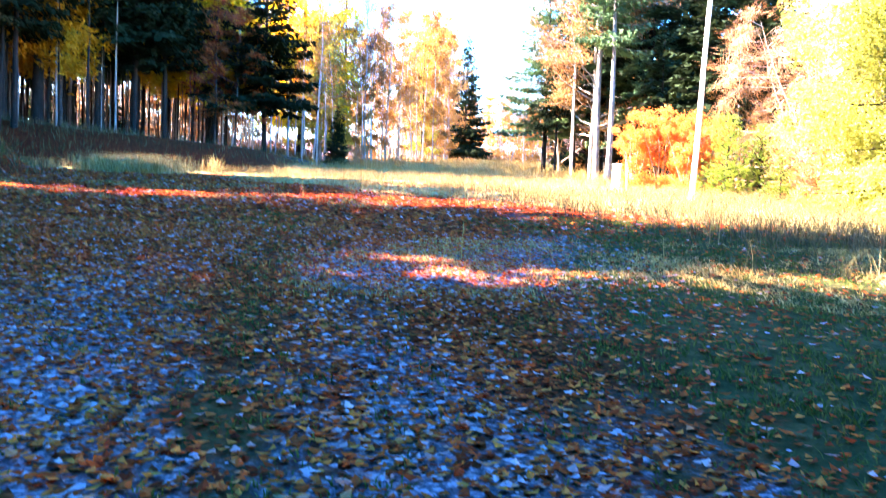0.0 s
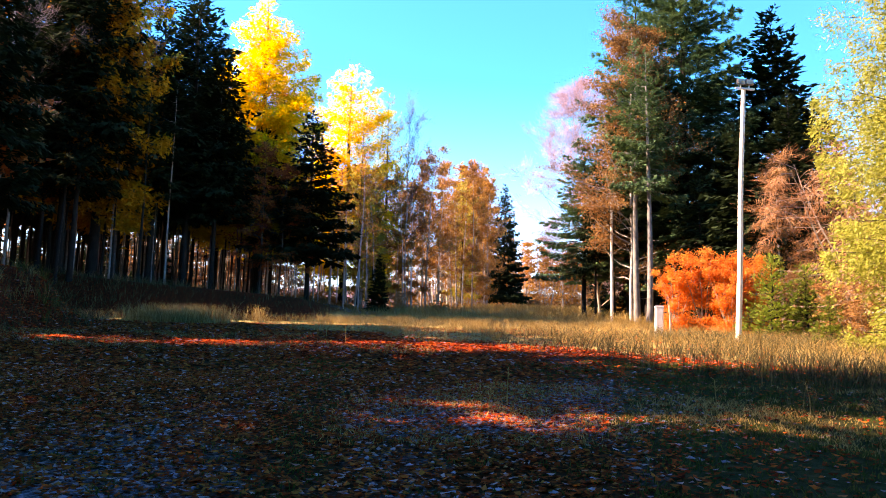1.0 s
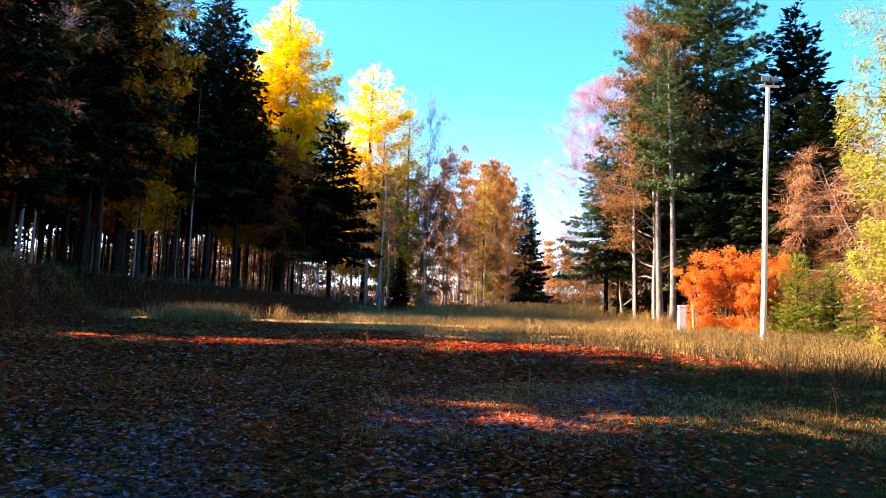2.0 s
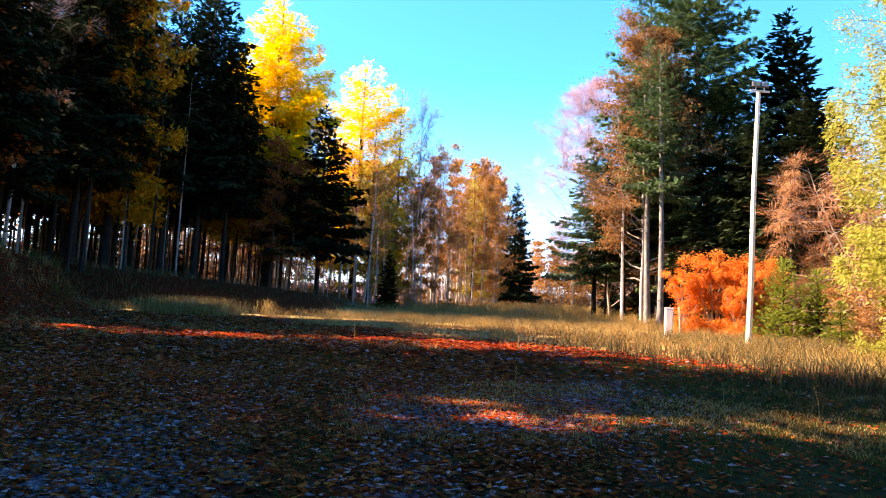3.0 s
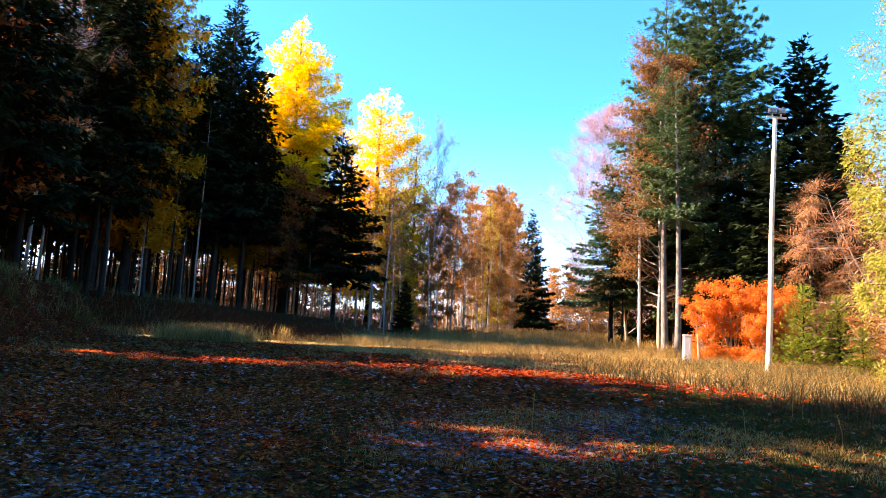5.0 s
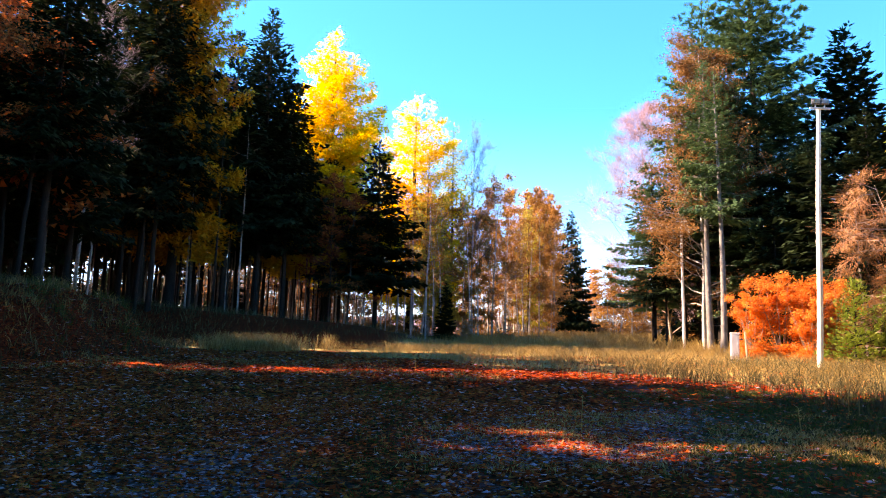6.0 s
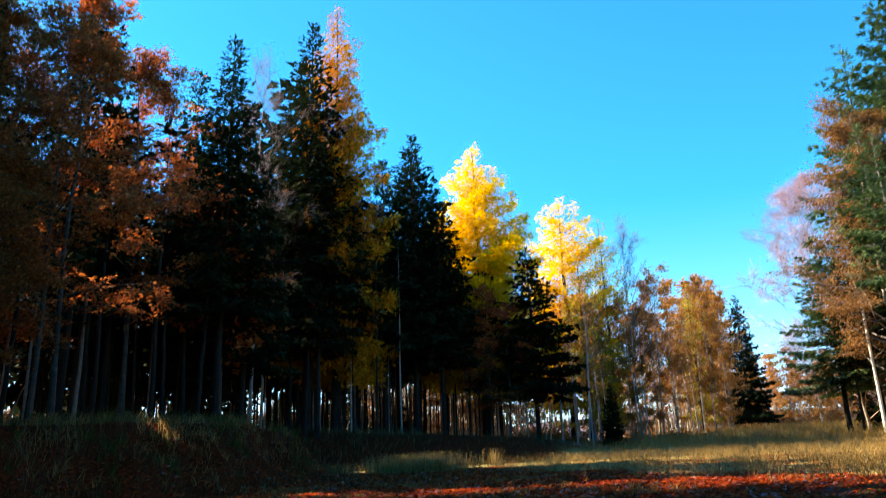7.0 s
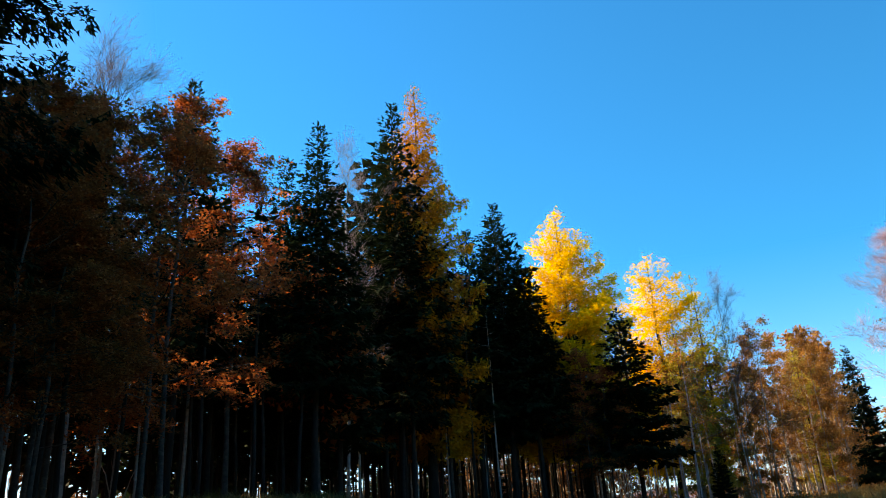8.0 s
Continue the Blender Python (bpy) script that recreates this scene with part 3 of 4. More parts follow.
KINDS = {
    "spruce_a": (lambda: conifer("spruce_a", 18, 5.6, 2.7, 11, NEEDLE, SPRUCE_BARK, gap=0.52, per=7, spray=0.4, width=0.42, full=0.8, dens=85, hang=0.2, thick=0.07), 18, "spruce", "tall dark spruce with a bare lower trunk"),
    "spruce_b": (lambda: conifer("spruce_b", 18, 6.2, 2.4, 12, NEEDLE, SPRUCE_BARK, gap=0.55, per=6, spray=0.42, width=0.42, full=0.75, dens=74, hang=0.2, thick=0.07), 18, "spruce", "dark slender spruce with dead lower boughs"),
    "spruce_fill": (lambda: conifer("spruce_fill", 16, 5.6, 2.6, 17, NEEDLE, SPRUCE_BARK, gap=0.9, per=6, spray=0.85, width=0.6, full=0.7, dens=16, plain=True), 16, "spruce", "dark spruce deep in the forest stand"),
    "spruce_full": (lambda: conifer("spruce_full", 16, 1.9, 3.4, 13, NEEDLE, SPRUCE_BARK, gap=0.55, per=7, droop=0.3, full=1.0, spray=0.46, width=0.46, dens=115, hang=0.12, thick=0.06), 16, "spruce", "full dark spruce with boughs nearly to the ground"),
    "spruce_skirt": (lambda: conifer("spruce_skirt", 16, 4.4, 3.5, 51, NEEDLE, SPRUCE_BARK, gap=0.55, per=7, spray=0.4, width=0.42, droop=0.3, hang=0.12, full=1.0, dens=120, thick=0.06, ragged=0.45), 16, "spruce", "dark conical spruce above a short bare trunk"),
    "fir": (lambda: conifer("fir", 21, 2.6, 3.3, 14, NEEDLE_BLUE, SPRUCE_BARK, gap=0.72, per=8, droop=0.32, full=0.6, spray=0.24, width=0.32, dens=390, hang=0.08, thick=0.05, ragged=0.4, curl=0.24, fan=0.42), 21, "fir", "large blue-green fir with layered boughs"),
    "fir_b": (lambda: conifer("fir_b", 18, 4.4, 3.1, 15, NEEDLE_BLUE, SPRUCE_BARK, gap=0.75, per=7, droop=0.34, full=0.6, spray=0.27, width=0.34, dens=230, hang=0.08, thick=0.05, ragged=0.4, curl=0.24, fan=0.42), 18, "fir", "blue-green fir above a bare grey trunk"),
    "larch": (lambda: conifer("larch", 22, 4.0, 2.9, 21, LARCH, SPRUCE_BARK, gap=0.7, per=7, spray=0.24, width=0.4, droop=0.08, hang=0.75, thin=0.05, dens=380, full=0.62, thick=0.13, fluff=0.5, ragged=0.5, point=0.7), 22, "larch", "broad golden-yellow autumn larch"),
    "larch_b": (lambda: conifer("larch_b", 20, 3.0, 2.3, 22, LARCH, SPRUCE_BARK, gap=0.85, per=6, spray=0.26, width=0.4, droop=0.1, hang=0.7, thin=0.1, dens=300, full=0.3, thick=0.13, fluff=0.5, ragged=0.5, point=0.6), 20, "larch", "thin golden larch with airy boughs"),
    "larch_olive": (lambda: conifer("larch_olive", 18, 2.4, 2.2, 23, LARCH_OLIVE, SPRUCE_BARK, gap=0.8, per=6, spray=0.34, width=0.4, droop=0.1, hang=0.7, thin=0.22, dens=110, full=0.35, thick=0.12, fluff=0.5, ragged=0.5), 18, "larch", "olive-yellow larch, needles still turning"),
    "pale_larch": (lambda: broadleaf("pale_tree", 9, 24, BEECH_BARK, PALE_LEAF, 28000, 0.07, 0.05, 0.26, 4, twig=TWIG, rise=0.6, stems=3, droop=0.5, trunk_r=0.05, tilt_most=0.16, narrow=0.5, limbs_n=34, puff=0.1), 9, "willow", "pale yellow-green willow with fine drooping twigs"),
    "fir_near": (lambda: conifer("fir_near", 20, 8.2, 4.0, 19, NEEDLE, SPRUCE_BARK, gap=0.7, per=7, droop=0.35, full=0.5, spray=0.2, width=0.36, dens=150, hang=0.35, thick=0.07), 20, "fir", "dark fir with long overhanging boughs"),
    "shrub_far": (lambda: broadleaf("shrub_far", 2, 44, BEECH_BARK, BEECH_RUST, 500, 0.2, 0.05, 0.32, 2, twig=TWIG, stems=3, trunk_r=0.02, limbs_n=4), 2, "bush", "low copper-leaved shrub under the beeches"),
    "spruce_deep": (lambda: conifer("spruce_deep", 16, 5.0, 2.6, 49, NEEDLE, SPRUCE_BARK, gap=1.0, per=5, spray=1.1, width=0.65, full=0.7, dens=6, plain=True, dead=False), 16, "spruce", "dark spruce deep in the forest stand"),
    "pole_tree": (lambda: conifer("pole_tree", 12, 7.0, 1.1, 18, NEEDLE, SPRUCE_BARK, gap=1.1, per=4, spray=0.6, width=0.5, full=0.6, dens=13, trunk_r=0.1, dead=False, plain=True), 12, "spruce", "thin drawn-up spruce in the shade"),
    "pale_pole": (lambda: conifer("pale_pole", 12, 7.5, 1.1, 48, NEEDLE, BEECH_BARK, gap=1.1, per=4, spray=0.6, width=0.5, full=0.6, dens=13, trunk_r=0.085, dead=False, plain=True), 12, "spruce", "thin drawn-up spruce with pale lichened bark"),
    "larch_tall": (lambda: conifer("larch_tall", 25, 3.4, 2.8, 26, LARCH_SHADED, SPRUCE_BARK, gap=0.9, per=7, spray=0.28, width=0.4, droop=0.14, hang=0.7, thin=0.08, dens=240, full=0.7, thick=0.13, fluff=0.5, ragged=0.45, point=0.6), 25, "larch", "tall pointed golden larch above the spruces"),
    "larch_near": (lambda: conifer("larch_near", 14, 1.0, 2.5, 27, PALE_LEAF, SPRUCE_BARK, gap=0.55, per=7, spray=0.125, width=0.34, droop=0.3, hang=0.7, thin=0.05, dens=680, full=0.5, thick=0.11, fluff=0.4, ragged=0.4), 14, "larch", "pale yellow-green larch at the clearing's edge"),
    "slim_beech": (lambda: broadleaf("slim_beech", 11, 45, PALE_BARK, BEECH_GOLD, 420, 0.2, 0.4, 0.15, 3, twig=PINK_TWIG, trunk_r=0.075, limbs_n=9, puff=0.2), 11, "beech", "slim pale-barked young beech, nearly bare"),
    "young_spruce": (lambda: conifer("young_spruce", 3, 0.12, 0.95, 25, YOUNG_NEEDLE, SPRUCE_BARK, gap=0.2, per=7, spray=0.13, droop=-0.1, hang=0.0, full=0.95, width=0.3, dens=380, trunk_r=0.04, thick=0.03), 3, "young_spruce", "young bright green spruce in the grass"),
    "beech": (lambda: broadleaf("beech", 15, 31, SHADED_BARK, BEECH, 26000, 0.12, 0.26, 0.25, 4, twig=SHADED_TWIG, droop=0.3, trunk_r=0.1, layer=0.35), 15, "beech", "beech with red-brown autumn leaves"),
    "beech_b": (lambda: broadleaf("beech_b", 15, 32, SHADED_BARK, BEECH, 14500, 0.14, 0.22, 0.23, 4, twig=SHADED_TWIG, droop=0.3, trunk_r=0.1, layer=0.35), 15, "beech", "russet beech with leaves down the trunk"),
    "beech_fill": (lambda: broadleaf("beech_fill", 15, 41, SHADED_BARK, BEECH, 1300, 0.4, 0.36, 0.24, 3, twig=SHADED_TWIG, limbs_n=16, puff=0.35), 15, "beech", "russet beech deep in the forest stand"),
    "beech_gold": (lambda: broadleaf("beech_gold", 12, 33, BEECH_BARK, BEECH_GOLD, 13000, 0.13, 0.06, 0.2, 4, twig=PINK_TWIG, trunk_r=0.075), 12, "beech", "slender beech with tan-gold autumn leaves"),
    "beech_thin": (lambda: broadleaf("beech_thin", 12, 34, BEECH_BARK, BEECH_GOLD, 5200, 0.14, 0.2, 0.2, 4, twig=PINK_TWIG, trunk_r=0.075), 12, "beech", "half-bare slender beech with a pale trunk"),
    "gold_fill": (lambda: broadleaf("gold_fill", 12, 42, BEECH_BARK, BEECH_GOLD, 1000, 0.34, 0.04, 0.2, 3, twig=TWIG, trunk_r=0.08, limbs_n=9, puff=0.35), 12, "beech", "slender beech with tan leaves and pale trunk"),
    "rust_fill": (lambda: broadleaf("rust_fill", 12, 43, BEECH_BARK, BEECH_RUST, 1200, 0.32, 0.04, 0.2, 3, twig=TWIG, trunk_r=0.08, limbs_n=9, puff=0.35), 12, "beech", "slender beech with copper leaves and grey trunk"),
    "rust_deep": (lambda: broadleaf("rust_deep", 8, 50, BEECH_BARK, BEECH_RUST, 460, 0.42, 0.04, 0.24, 2, twig=TWIG, trunk_r=0.06, limbs_n=9, puff=0.4), 8, "beech", "copper-leaved beech in the far wood"),
    "beech_rust": (lambda: broadleaf("beech_rust", 14, 35, PALE_BARK, BEECH_RUST, 46000, 0.1, 0.14, 0.27, 4, twig=BEECH_BARK, trunk_r=0.1, limbs_n=44, layer=0.16, puff=0.3), 14, "beech", "rust-coloured beech with a pale forked trunk"),
    "bare": (lambda: broadleaf("bare", 18, 36, BEECH_BARK, GREY_TWIG_SPRAY, 10000, 0.5, 0.3, 0.24, 4, twig=SHADED_TWIG, rise=1.1, narrow=0.02, along=1.0, puff=0.2, trunk_r=0.11), 18, "bare_tree", "leafless tree with fine grey twigs"),
    "bare_pink": (lambda: broadleaf("bare_pink", 13, 37, BEECH_BARK, PINK_TWIG_SPRAY, 30000, 0.5, 0.06, 0.42, 4, twig=PINK_TWIG, rise=0.75, narrow=0.03, trunk_r=0.09, along=1.0, limbs_n=38, puff=0.22), 13, "bare_tree", "leafless tree with fine reddish twigs"),
    "bare_brush": (lambda: broadleaf("bare_brush", 7, 38, BEECH_BARK, RUST_TWIG_SPRAY, 17000, 0.34, 0.1, 0.42, 4, twig=TWIG, rise=0.3, stems=4, droop=0.6, tilt_most=0.3, limbs_n=44, trunk_r=0.05, narrow=0.036, along=0.9, puff=0.12), 7, "beech", "brushy half-bare beech with drooping rusty twigs"),
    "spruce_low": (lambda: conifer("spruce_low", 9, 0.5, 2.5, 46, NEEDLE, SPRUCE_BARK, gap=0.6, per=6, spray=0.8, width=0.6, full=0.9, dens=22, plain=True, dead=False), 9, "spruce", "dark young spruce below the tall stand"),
    "fir_trunk": (lambda: conifer("fir_trunk", 17, 8.5, 1.7, 47, NEEDLE_BLUE, GREY_BARK, gap=0.7, per=6, droop=0.34, full=0.6, spray=0.28, width=0.34, dens=200, thick=0.05, curl=0.24, trunk_r=0.2), 17, "fir", "fir with a thick bare grey trunk"),
    "bush": (lambda: broadleaf("bush", 3, 39, BEECH_BARK, ORANGE, 19000, 0.075, 0.1, 0.36, 3, twig=TWIG, stems=11, trunk_r=0.03, rise=0.45, puff=0.13, layer=0.6), 3, "bush", "bright orange beech bush in full leaf"),
    "shrub": (lambda: broadleaf("shrub", 2, 40, BEECH_BARK, BEECH_RUST, 5000, 0.08, 0.1, 0.32, 3, twig=TWIG, stems=6, trunk_r=0.02, puff=0.1), 2, "bush", "low rusty beech shrub at the wood's edge"),
}

# forest edge seen against the sky, one side of the clearing
FOREST = "trees of the dark forest"
plant("spruce_a", -20.1, 16.4, 15.6, 0.95, 20, group=FOREST)
plant("bare", -22.0, 20.4, 17.4, 1.15, 50, group=FOREST)
plant("spruce_b", -19.5, 22.6, 17.7, 0.85, 75, group=FOREST)
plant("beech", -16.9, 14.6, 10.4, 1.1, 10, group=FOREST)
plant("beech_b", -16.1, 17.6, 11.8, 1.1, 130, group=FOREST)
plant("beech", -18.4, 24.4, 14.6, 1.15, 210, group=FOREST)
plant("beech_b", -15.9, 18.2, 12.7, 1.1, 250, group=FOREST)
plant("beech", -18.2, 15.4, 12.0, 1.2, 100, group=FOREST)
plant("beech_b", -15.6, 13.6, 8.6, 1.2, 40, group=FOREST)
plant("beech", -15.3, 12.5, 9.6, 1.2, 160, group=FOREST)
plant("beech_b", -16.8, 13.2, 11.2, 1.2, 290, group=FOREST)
plant("spruce_a", -15.8, 26.3, 16.8, 0.9, 90, group=FOREST)
plant("spruce_b", -19.7, 30.0, 19.2, 0.75, 140, group=FOREST)
plant("bare", -18.4, 33.6, 19.6, 0.8, 200, group=FOREST)
plant("spruce_a", -17.0, 36.8, 23.0, 0.85, 30, group=FOREST)
plant("spruce_b", -16.2, 29.0, 14.0, 1.0, 300, group=FOREST)
plant("larch_tall", -16.2, 38.7, 25.0, 1.05, 0)
plant("spruce_a", -14.5, 41.6, 16.4, 1.0, 10, group=FOREST)
plant("spruce_b", -13.6, 44.6, 18.4, 1.4, 40, group=FOREST)
plant("spruce_a", -12.8, 42.0, 18.0, 0.95, 15, group=FOREST)
plant("spruce_a", -11.4, 42.4, 14.6, 0.95, 200, group=FOREST)
plant("larch", -10.4, 48.8, 19.7, 1.5, 120)
plant("spruce_skirt", -6.6, 44.5, 11.3, 1.2, 60)
plant("spruce_b", -9.7, 46.6, 10.5, 1.2, 20, group=FOREST)
plant("beech_b", -7.9, 43.0, 7.4, 1.2, 10, label="young red-brown beech under the larches")
plant("beech_b", -9.0, 43.2, 8.6, 0.9, 80, label="young red-brown beech under the larches")
plant("larch_b", -6.0, 57.6, 17.6, 1.5, 40)
plant("larch_olive", -3.1, 59.9, 17.0, 0.8, 0)
plant("larch_olive", -4.6, 55.0, 13.0, 1.0, 100)
plant("bare", -1.4, 58.0, 15.0, 0.7, 20)
plant("beech_thin", 0.1, 60.0, 12.4, 1.0, 15)
plant("beech_thin", 1.1, 62.0, 11.8, 0.9, 70)
plant("beech_gold", 4.0, 66.0, 12.4, 0.72, 170)
plant("beech_gold", 5.6, 71.0, 11.6, 0.75, 30)
plant("beech_thin", 5.9, 78.0, 11.4, 1.0, 130)
plant("spruce_full", 8.5, 84.5, 13.6, 0.9, 10, label="lone dark spruce at the far end of the clearing")
plant("spruce_full", -2.9, 49.8, 3.9, 1.0, 40, label="small dark spruce below the beeches")
plant("shrub", -1.6, 47.5, 1.3, 1.0, 0, category="bush")
plant("spruce_a", -16.0, 35.9, 15.0, 0.85, 110, group=FOREST)
plant("fir_near", -14.4, 7.0, 20.0, 0.95, 0)
# those with y below 18 are unseen, added to keep sun off the clearing
for x, y, h in ((-20.6, 7.4, 21.0), (-19.6, 40.1, 23.0), (-22.4, 39.6, 21.0), (-23.2, 13.7, 26.0), (-26.2, 13.9, 29.5), (-27.2, 14.9, 30.5), (-28.4, 16.4, 31.0), (-18.6, 8.4, 23.5), (-19.8, 6.0, 24.0), (-24.6, 37.8, 19.0), (-19.6, 43.0, 17.0)):
    plant("spruce_b" if y < 18 else "spruce_fill", x, y, h, 0.9, x * 40, group=FOREST)
# unseen row beside the camera, added to shade the foreground
for k in range(8):
    plant("spruce_fill", -15.6 - 0.8 * (k % 2), 4.4 - 2.1 * k, 18.5 + (k * 7 % 3), 1.3, 47.0 * k, group=FOREST)
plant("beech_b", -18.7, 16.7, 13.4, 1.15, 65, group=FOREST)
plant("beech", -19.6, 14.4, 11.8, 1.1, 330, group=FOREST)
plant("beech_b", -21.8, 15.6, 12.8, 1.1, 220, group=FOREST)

# forest depth, and its unseen continuation beside and behind the camera, added for shade
rng = np.random.default_rng(5)
spots = []


def free(x, y, gap):
    if any((x - a) ** 2 + (y - b) ** 2 < gap * gap for a, b in spots):
        return False
    spots.append((x, y))
    return True


for _ in range(900):
    y = rng.uniform(-26, 50)
    x = -rng.uniform(0, 17) + (-16.5 if y < 37 else float(np.interp(y, [37, 44, 58], [-17, -14, -12])))
    if (9.4 < y < 12.4 or 17.8 < y < 22.6 or 29.8 < y < 35.4) or not free(x, y, 2.5):
        continue
    d = math.hypot(x, y)
    h = min(16.0, (0.33 if 19 < y < 37 else 0.3 if y > 37 else 0.4) * d + 2.2) * rng.uniform(0.8, 1.0) if y > 8 else rng.uniform(15, 18)
    kind = rng.choice(["spruce_fill", "spruce_fill", "spruce_fill", "beech_fill"])
    if x < -26 or y < 8:
        plant_deep("spruce_deep", x, y, float(h), float(rng.uniform(0.8, 1.05)), float(rng.uniform(0, 360)))
    else:
        plant(str(kind), x, y, float(h), float(rng.uniform(0.8, 1.05)), float(rng.uniform(0, 360)), group=FOREST)
for _ in range(560):
    y, x = rng.uniform(13.5, 54), -rng.uniform(15.5, 33)
    if 9.4 < y < 12.4 or (18.4 < y < 22.4 or 30.2 < y < 34.8) and x > -21 or not free(x, y, 1.0):
        continue
    if x < -25:
        plant_deep("pole_tree", x, y, float(rng.uniform(9, 12)), 1.0, float(rng.uniform(0, 360)))
    else:
        plant("pale_pole" if rng.random() < 0.3 else "pole_tree", x, y, float(rng.uniform(9, 12)), 1.0, float(rng.uniform(0, 360)), group=FOREST)
for k in range(10):
    plant("shrub_far", -float(rng.uniform(19, 34)), float(rng.uniform(22, 62)), float(rng.uniform(1.6, 3.0)), 1.5, 31.0 * k, category="bush", group="undergrowth of the dark forest")
for _ in range(420):
    y = rng.uniform(37, 64)
    x = -0.17 * y - rng.uniform(1, 15)
    if x > -13 and y < 44 or not free(x, y, 0.8):
        continue
    plant("pale_pole" if rng.random() < 0.3 else "pole_tree", x, y, float(rng.uniform(8.5, 11.5)), 0.8, float(rng.uniform(0, 360)), group=FOREST)
for k in range(4):
    plant_deep("spruce_low", -float(rng.uniform(38, 50)), float(rng.uniform(6, 74)), float(rng.uniform(6, 9)), 1.2, 67.0 * k)
for k in range(38):
    y = float(rng.uniform(54, 104))
    plant_deep("spruce_low", -float(rng.uniform(0.17, 0.62)) * y - 6, y, float(rng.uniform(5, 8)), 1.2, 67.0 * k)
for k in range(46):
    y = float(rng.uniform(66, 112))
    plant_deep("rust_deep", -0.2 * y - float(rng.uniform(2, 26)), y, float(rng.uniform(6, 9)), 1.3, 47.0 * k)
for k in range(24):
    y = float(rng.uniform(57, 76))
    plant_deep("rust_deep", -0.13 * y - float(rng.uniform(0, 10)), y, float(rng.uniform(4, 6.5)), 1.4, 29.0 * k)
for k in range(34):
    plant_deep("rust_deep", -float(rng.uniform(42, 62)), float(rng.uniform(20, 66)), float(rng.uniform(6, 9)), 1.3, 47.0 * k)
for k in range(12):
    plant_deep("spruce_low", float(rng.uniform(13.5, 24)), float(rng.uniform(54, 72)), float(rng.uniform(4, 7)), 1.2, 41.0 * k)
# unseen wood behind the camera and beside it, added to dim the skylight
for _ in range(220):
    y, x = rng.uniform(-26, 13), rng.uniform(-14, 24)
    if (y > -6 and x < 12) or (y > -2 and x < 12.5 + 0.25 * y) or not free(x, y, 3.9):
        continue
    plant_deep("spruce_deep", x, y, float(rng.uniform(16, 20)), 1.55, float(rng.uniform(0, 360)))
# paler beech wood further along the same edge
for _ in range(420):
    y = rng.uniform(54, 96)
    edge = float(np.interp(y, [54, 58, 66, 85, 100], [-4.0, -0.5, 3.5, 7.5, 9.0]))
    x = edge - rng.uniform(0, 11)
    if not free(x, y, 2.2):
        continue
    d = math.hypot(x, y)
    h = (0.165 * d + 1.6) * rng.uniform(0.78, 1.0) if x > edge - 4.5 else rng.uniform(5.5, 7.5)
    near = x > edge - 4 and y < 74
    kind = rng.choice(["beech_gold", "beech_thin", "beech_thin", "larch_olive"] if near else ["gold_fill", "gold_fill", "rust_fill"])
    plant(str(kind), x, y, float(min(h, 15)), float(rng.uniform(0.7, 1.0)), float(rng.uniform(0, 360)), group="trees of the beech wood")
for k in range(64):
    y = rng.uniform(50, 80)
    x = float(np.interp(y, [50, 58, 66, 85, 100], [-4.5, -0.8, 3.2, 7.2, 9.0])) - rng.uniform(-0.3, 4.0)
    plant("slim_beech", x, y, float(rng.uniform(7, 10.8)), 1.0, 71.0 * k, group="trees of the beech wood", lean=(float(rng.normal(0, 2)), float(rng.normal(0, 2))))
for k in range(22):
    plant("slim_beech", -float(rng.uniform(3.5, 11)), float(rng.uniform(47.5, 58)), float(rng.uniform(6, 9)), 0.9, 83.0 * k, group="trees of the beech wood")
for k in range(16):
    plant("shrub_far", -float(rng.uniform(3.0, 11)), float(rng.uniform(50, 60)), float(rng.uniform(1.6, 3.2)), 1.4, 37.0 * k, category="bush", group="shrubs below the beech wood")
# far wood closing the end of the clearing
for k in range(34):
    y = rng.uniform(55, 88)
    x = float(np.interp(y, [54, 58, 66, 85, 100], [-4.0, -0.5, 3.5, 7.5, 9.0])) + rng.uniform(-7, 0.8)
    plant("shrub_far", x, y, float(rng.uniform(1.4, 2.8)), 1.5, float(rng.uniform(0, 360)), category="bush", group="shrubs below the beech wood")
for k in range(60):
    plant("shrub_far", float(rng.uniform(7, 27)), float(rng.uniform(88, 124)), float(rng.uniform(2.4, 4.6)), 1.6, 53.0 * k, category="bush", group="shrubs at the end of the clearing")
for _ in range(135):
    y, x = rng.uniform(90, 116), rng.uniform(6, 27)
    if free(x, y, 2.5):
        plant("gold_fill", x, y, float(rng.uniform(6.6, 8.8) * (0.5 + y / 220)), 1.5, float(rng.uniform(0, 360)), group="trees of the far wood")
for k in range(34):
    plant_deep("rust_deep", float(rng.uniform(5, 34)), float(rng.uniform(117, 140)), float(rng.uniform(5, 8)), 1.7, 61.0 * k)

# group on the other side
plant("fir", 15.4, 45.7, 26.6, 1.02, 40)
plant("fir_b", 13.8, 50.2, 24.2, 0.95, 10)
plant("beech_rust", 11.5, 43.6, 17.0, 0.88, 60)
plant("bare_pink", 11.8, 52.6, 15.4, 0.78, 0, lean=(0, -6))
plant("spruce_full", 20.9, 45.3, 19.6, 1.2, 120)
plant("fir_b", 10.0, 49.2, 11.5, 1.35, 200)
plant("fir_b", 17.4, 47.6, 17.0, 1.0, 280)
plant("spruce_full", 16.6, 41.6, 11.0, 1.1, 20)
plant("beech_rust", 16.7, 36.4, 7.6, 0.95, 200)
plant("spruce_full", 19.2, 40.6, 13.0, 1.1, 20)
plant("fir_trunk", 11.5, 42.4, 16.0, 1.0, 0, group="trunks beside the clearing")
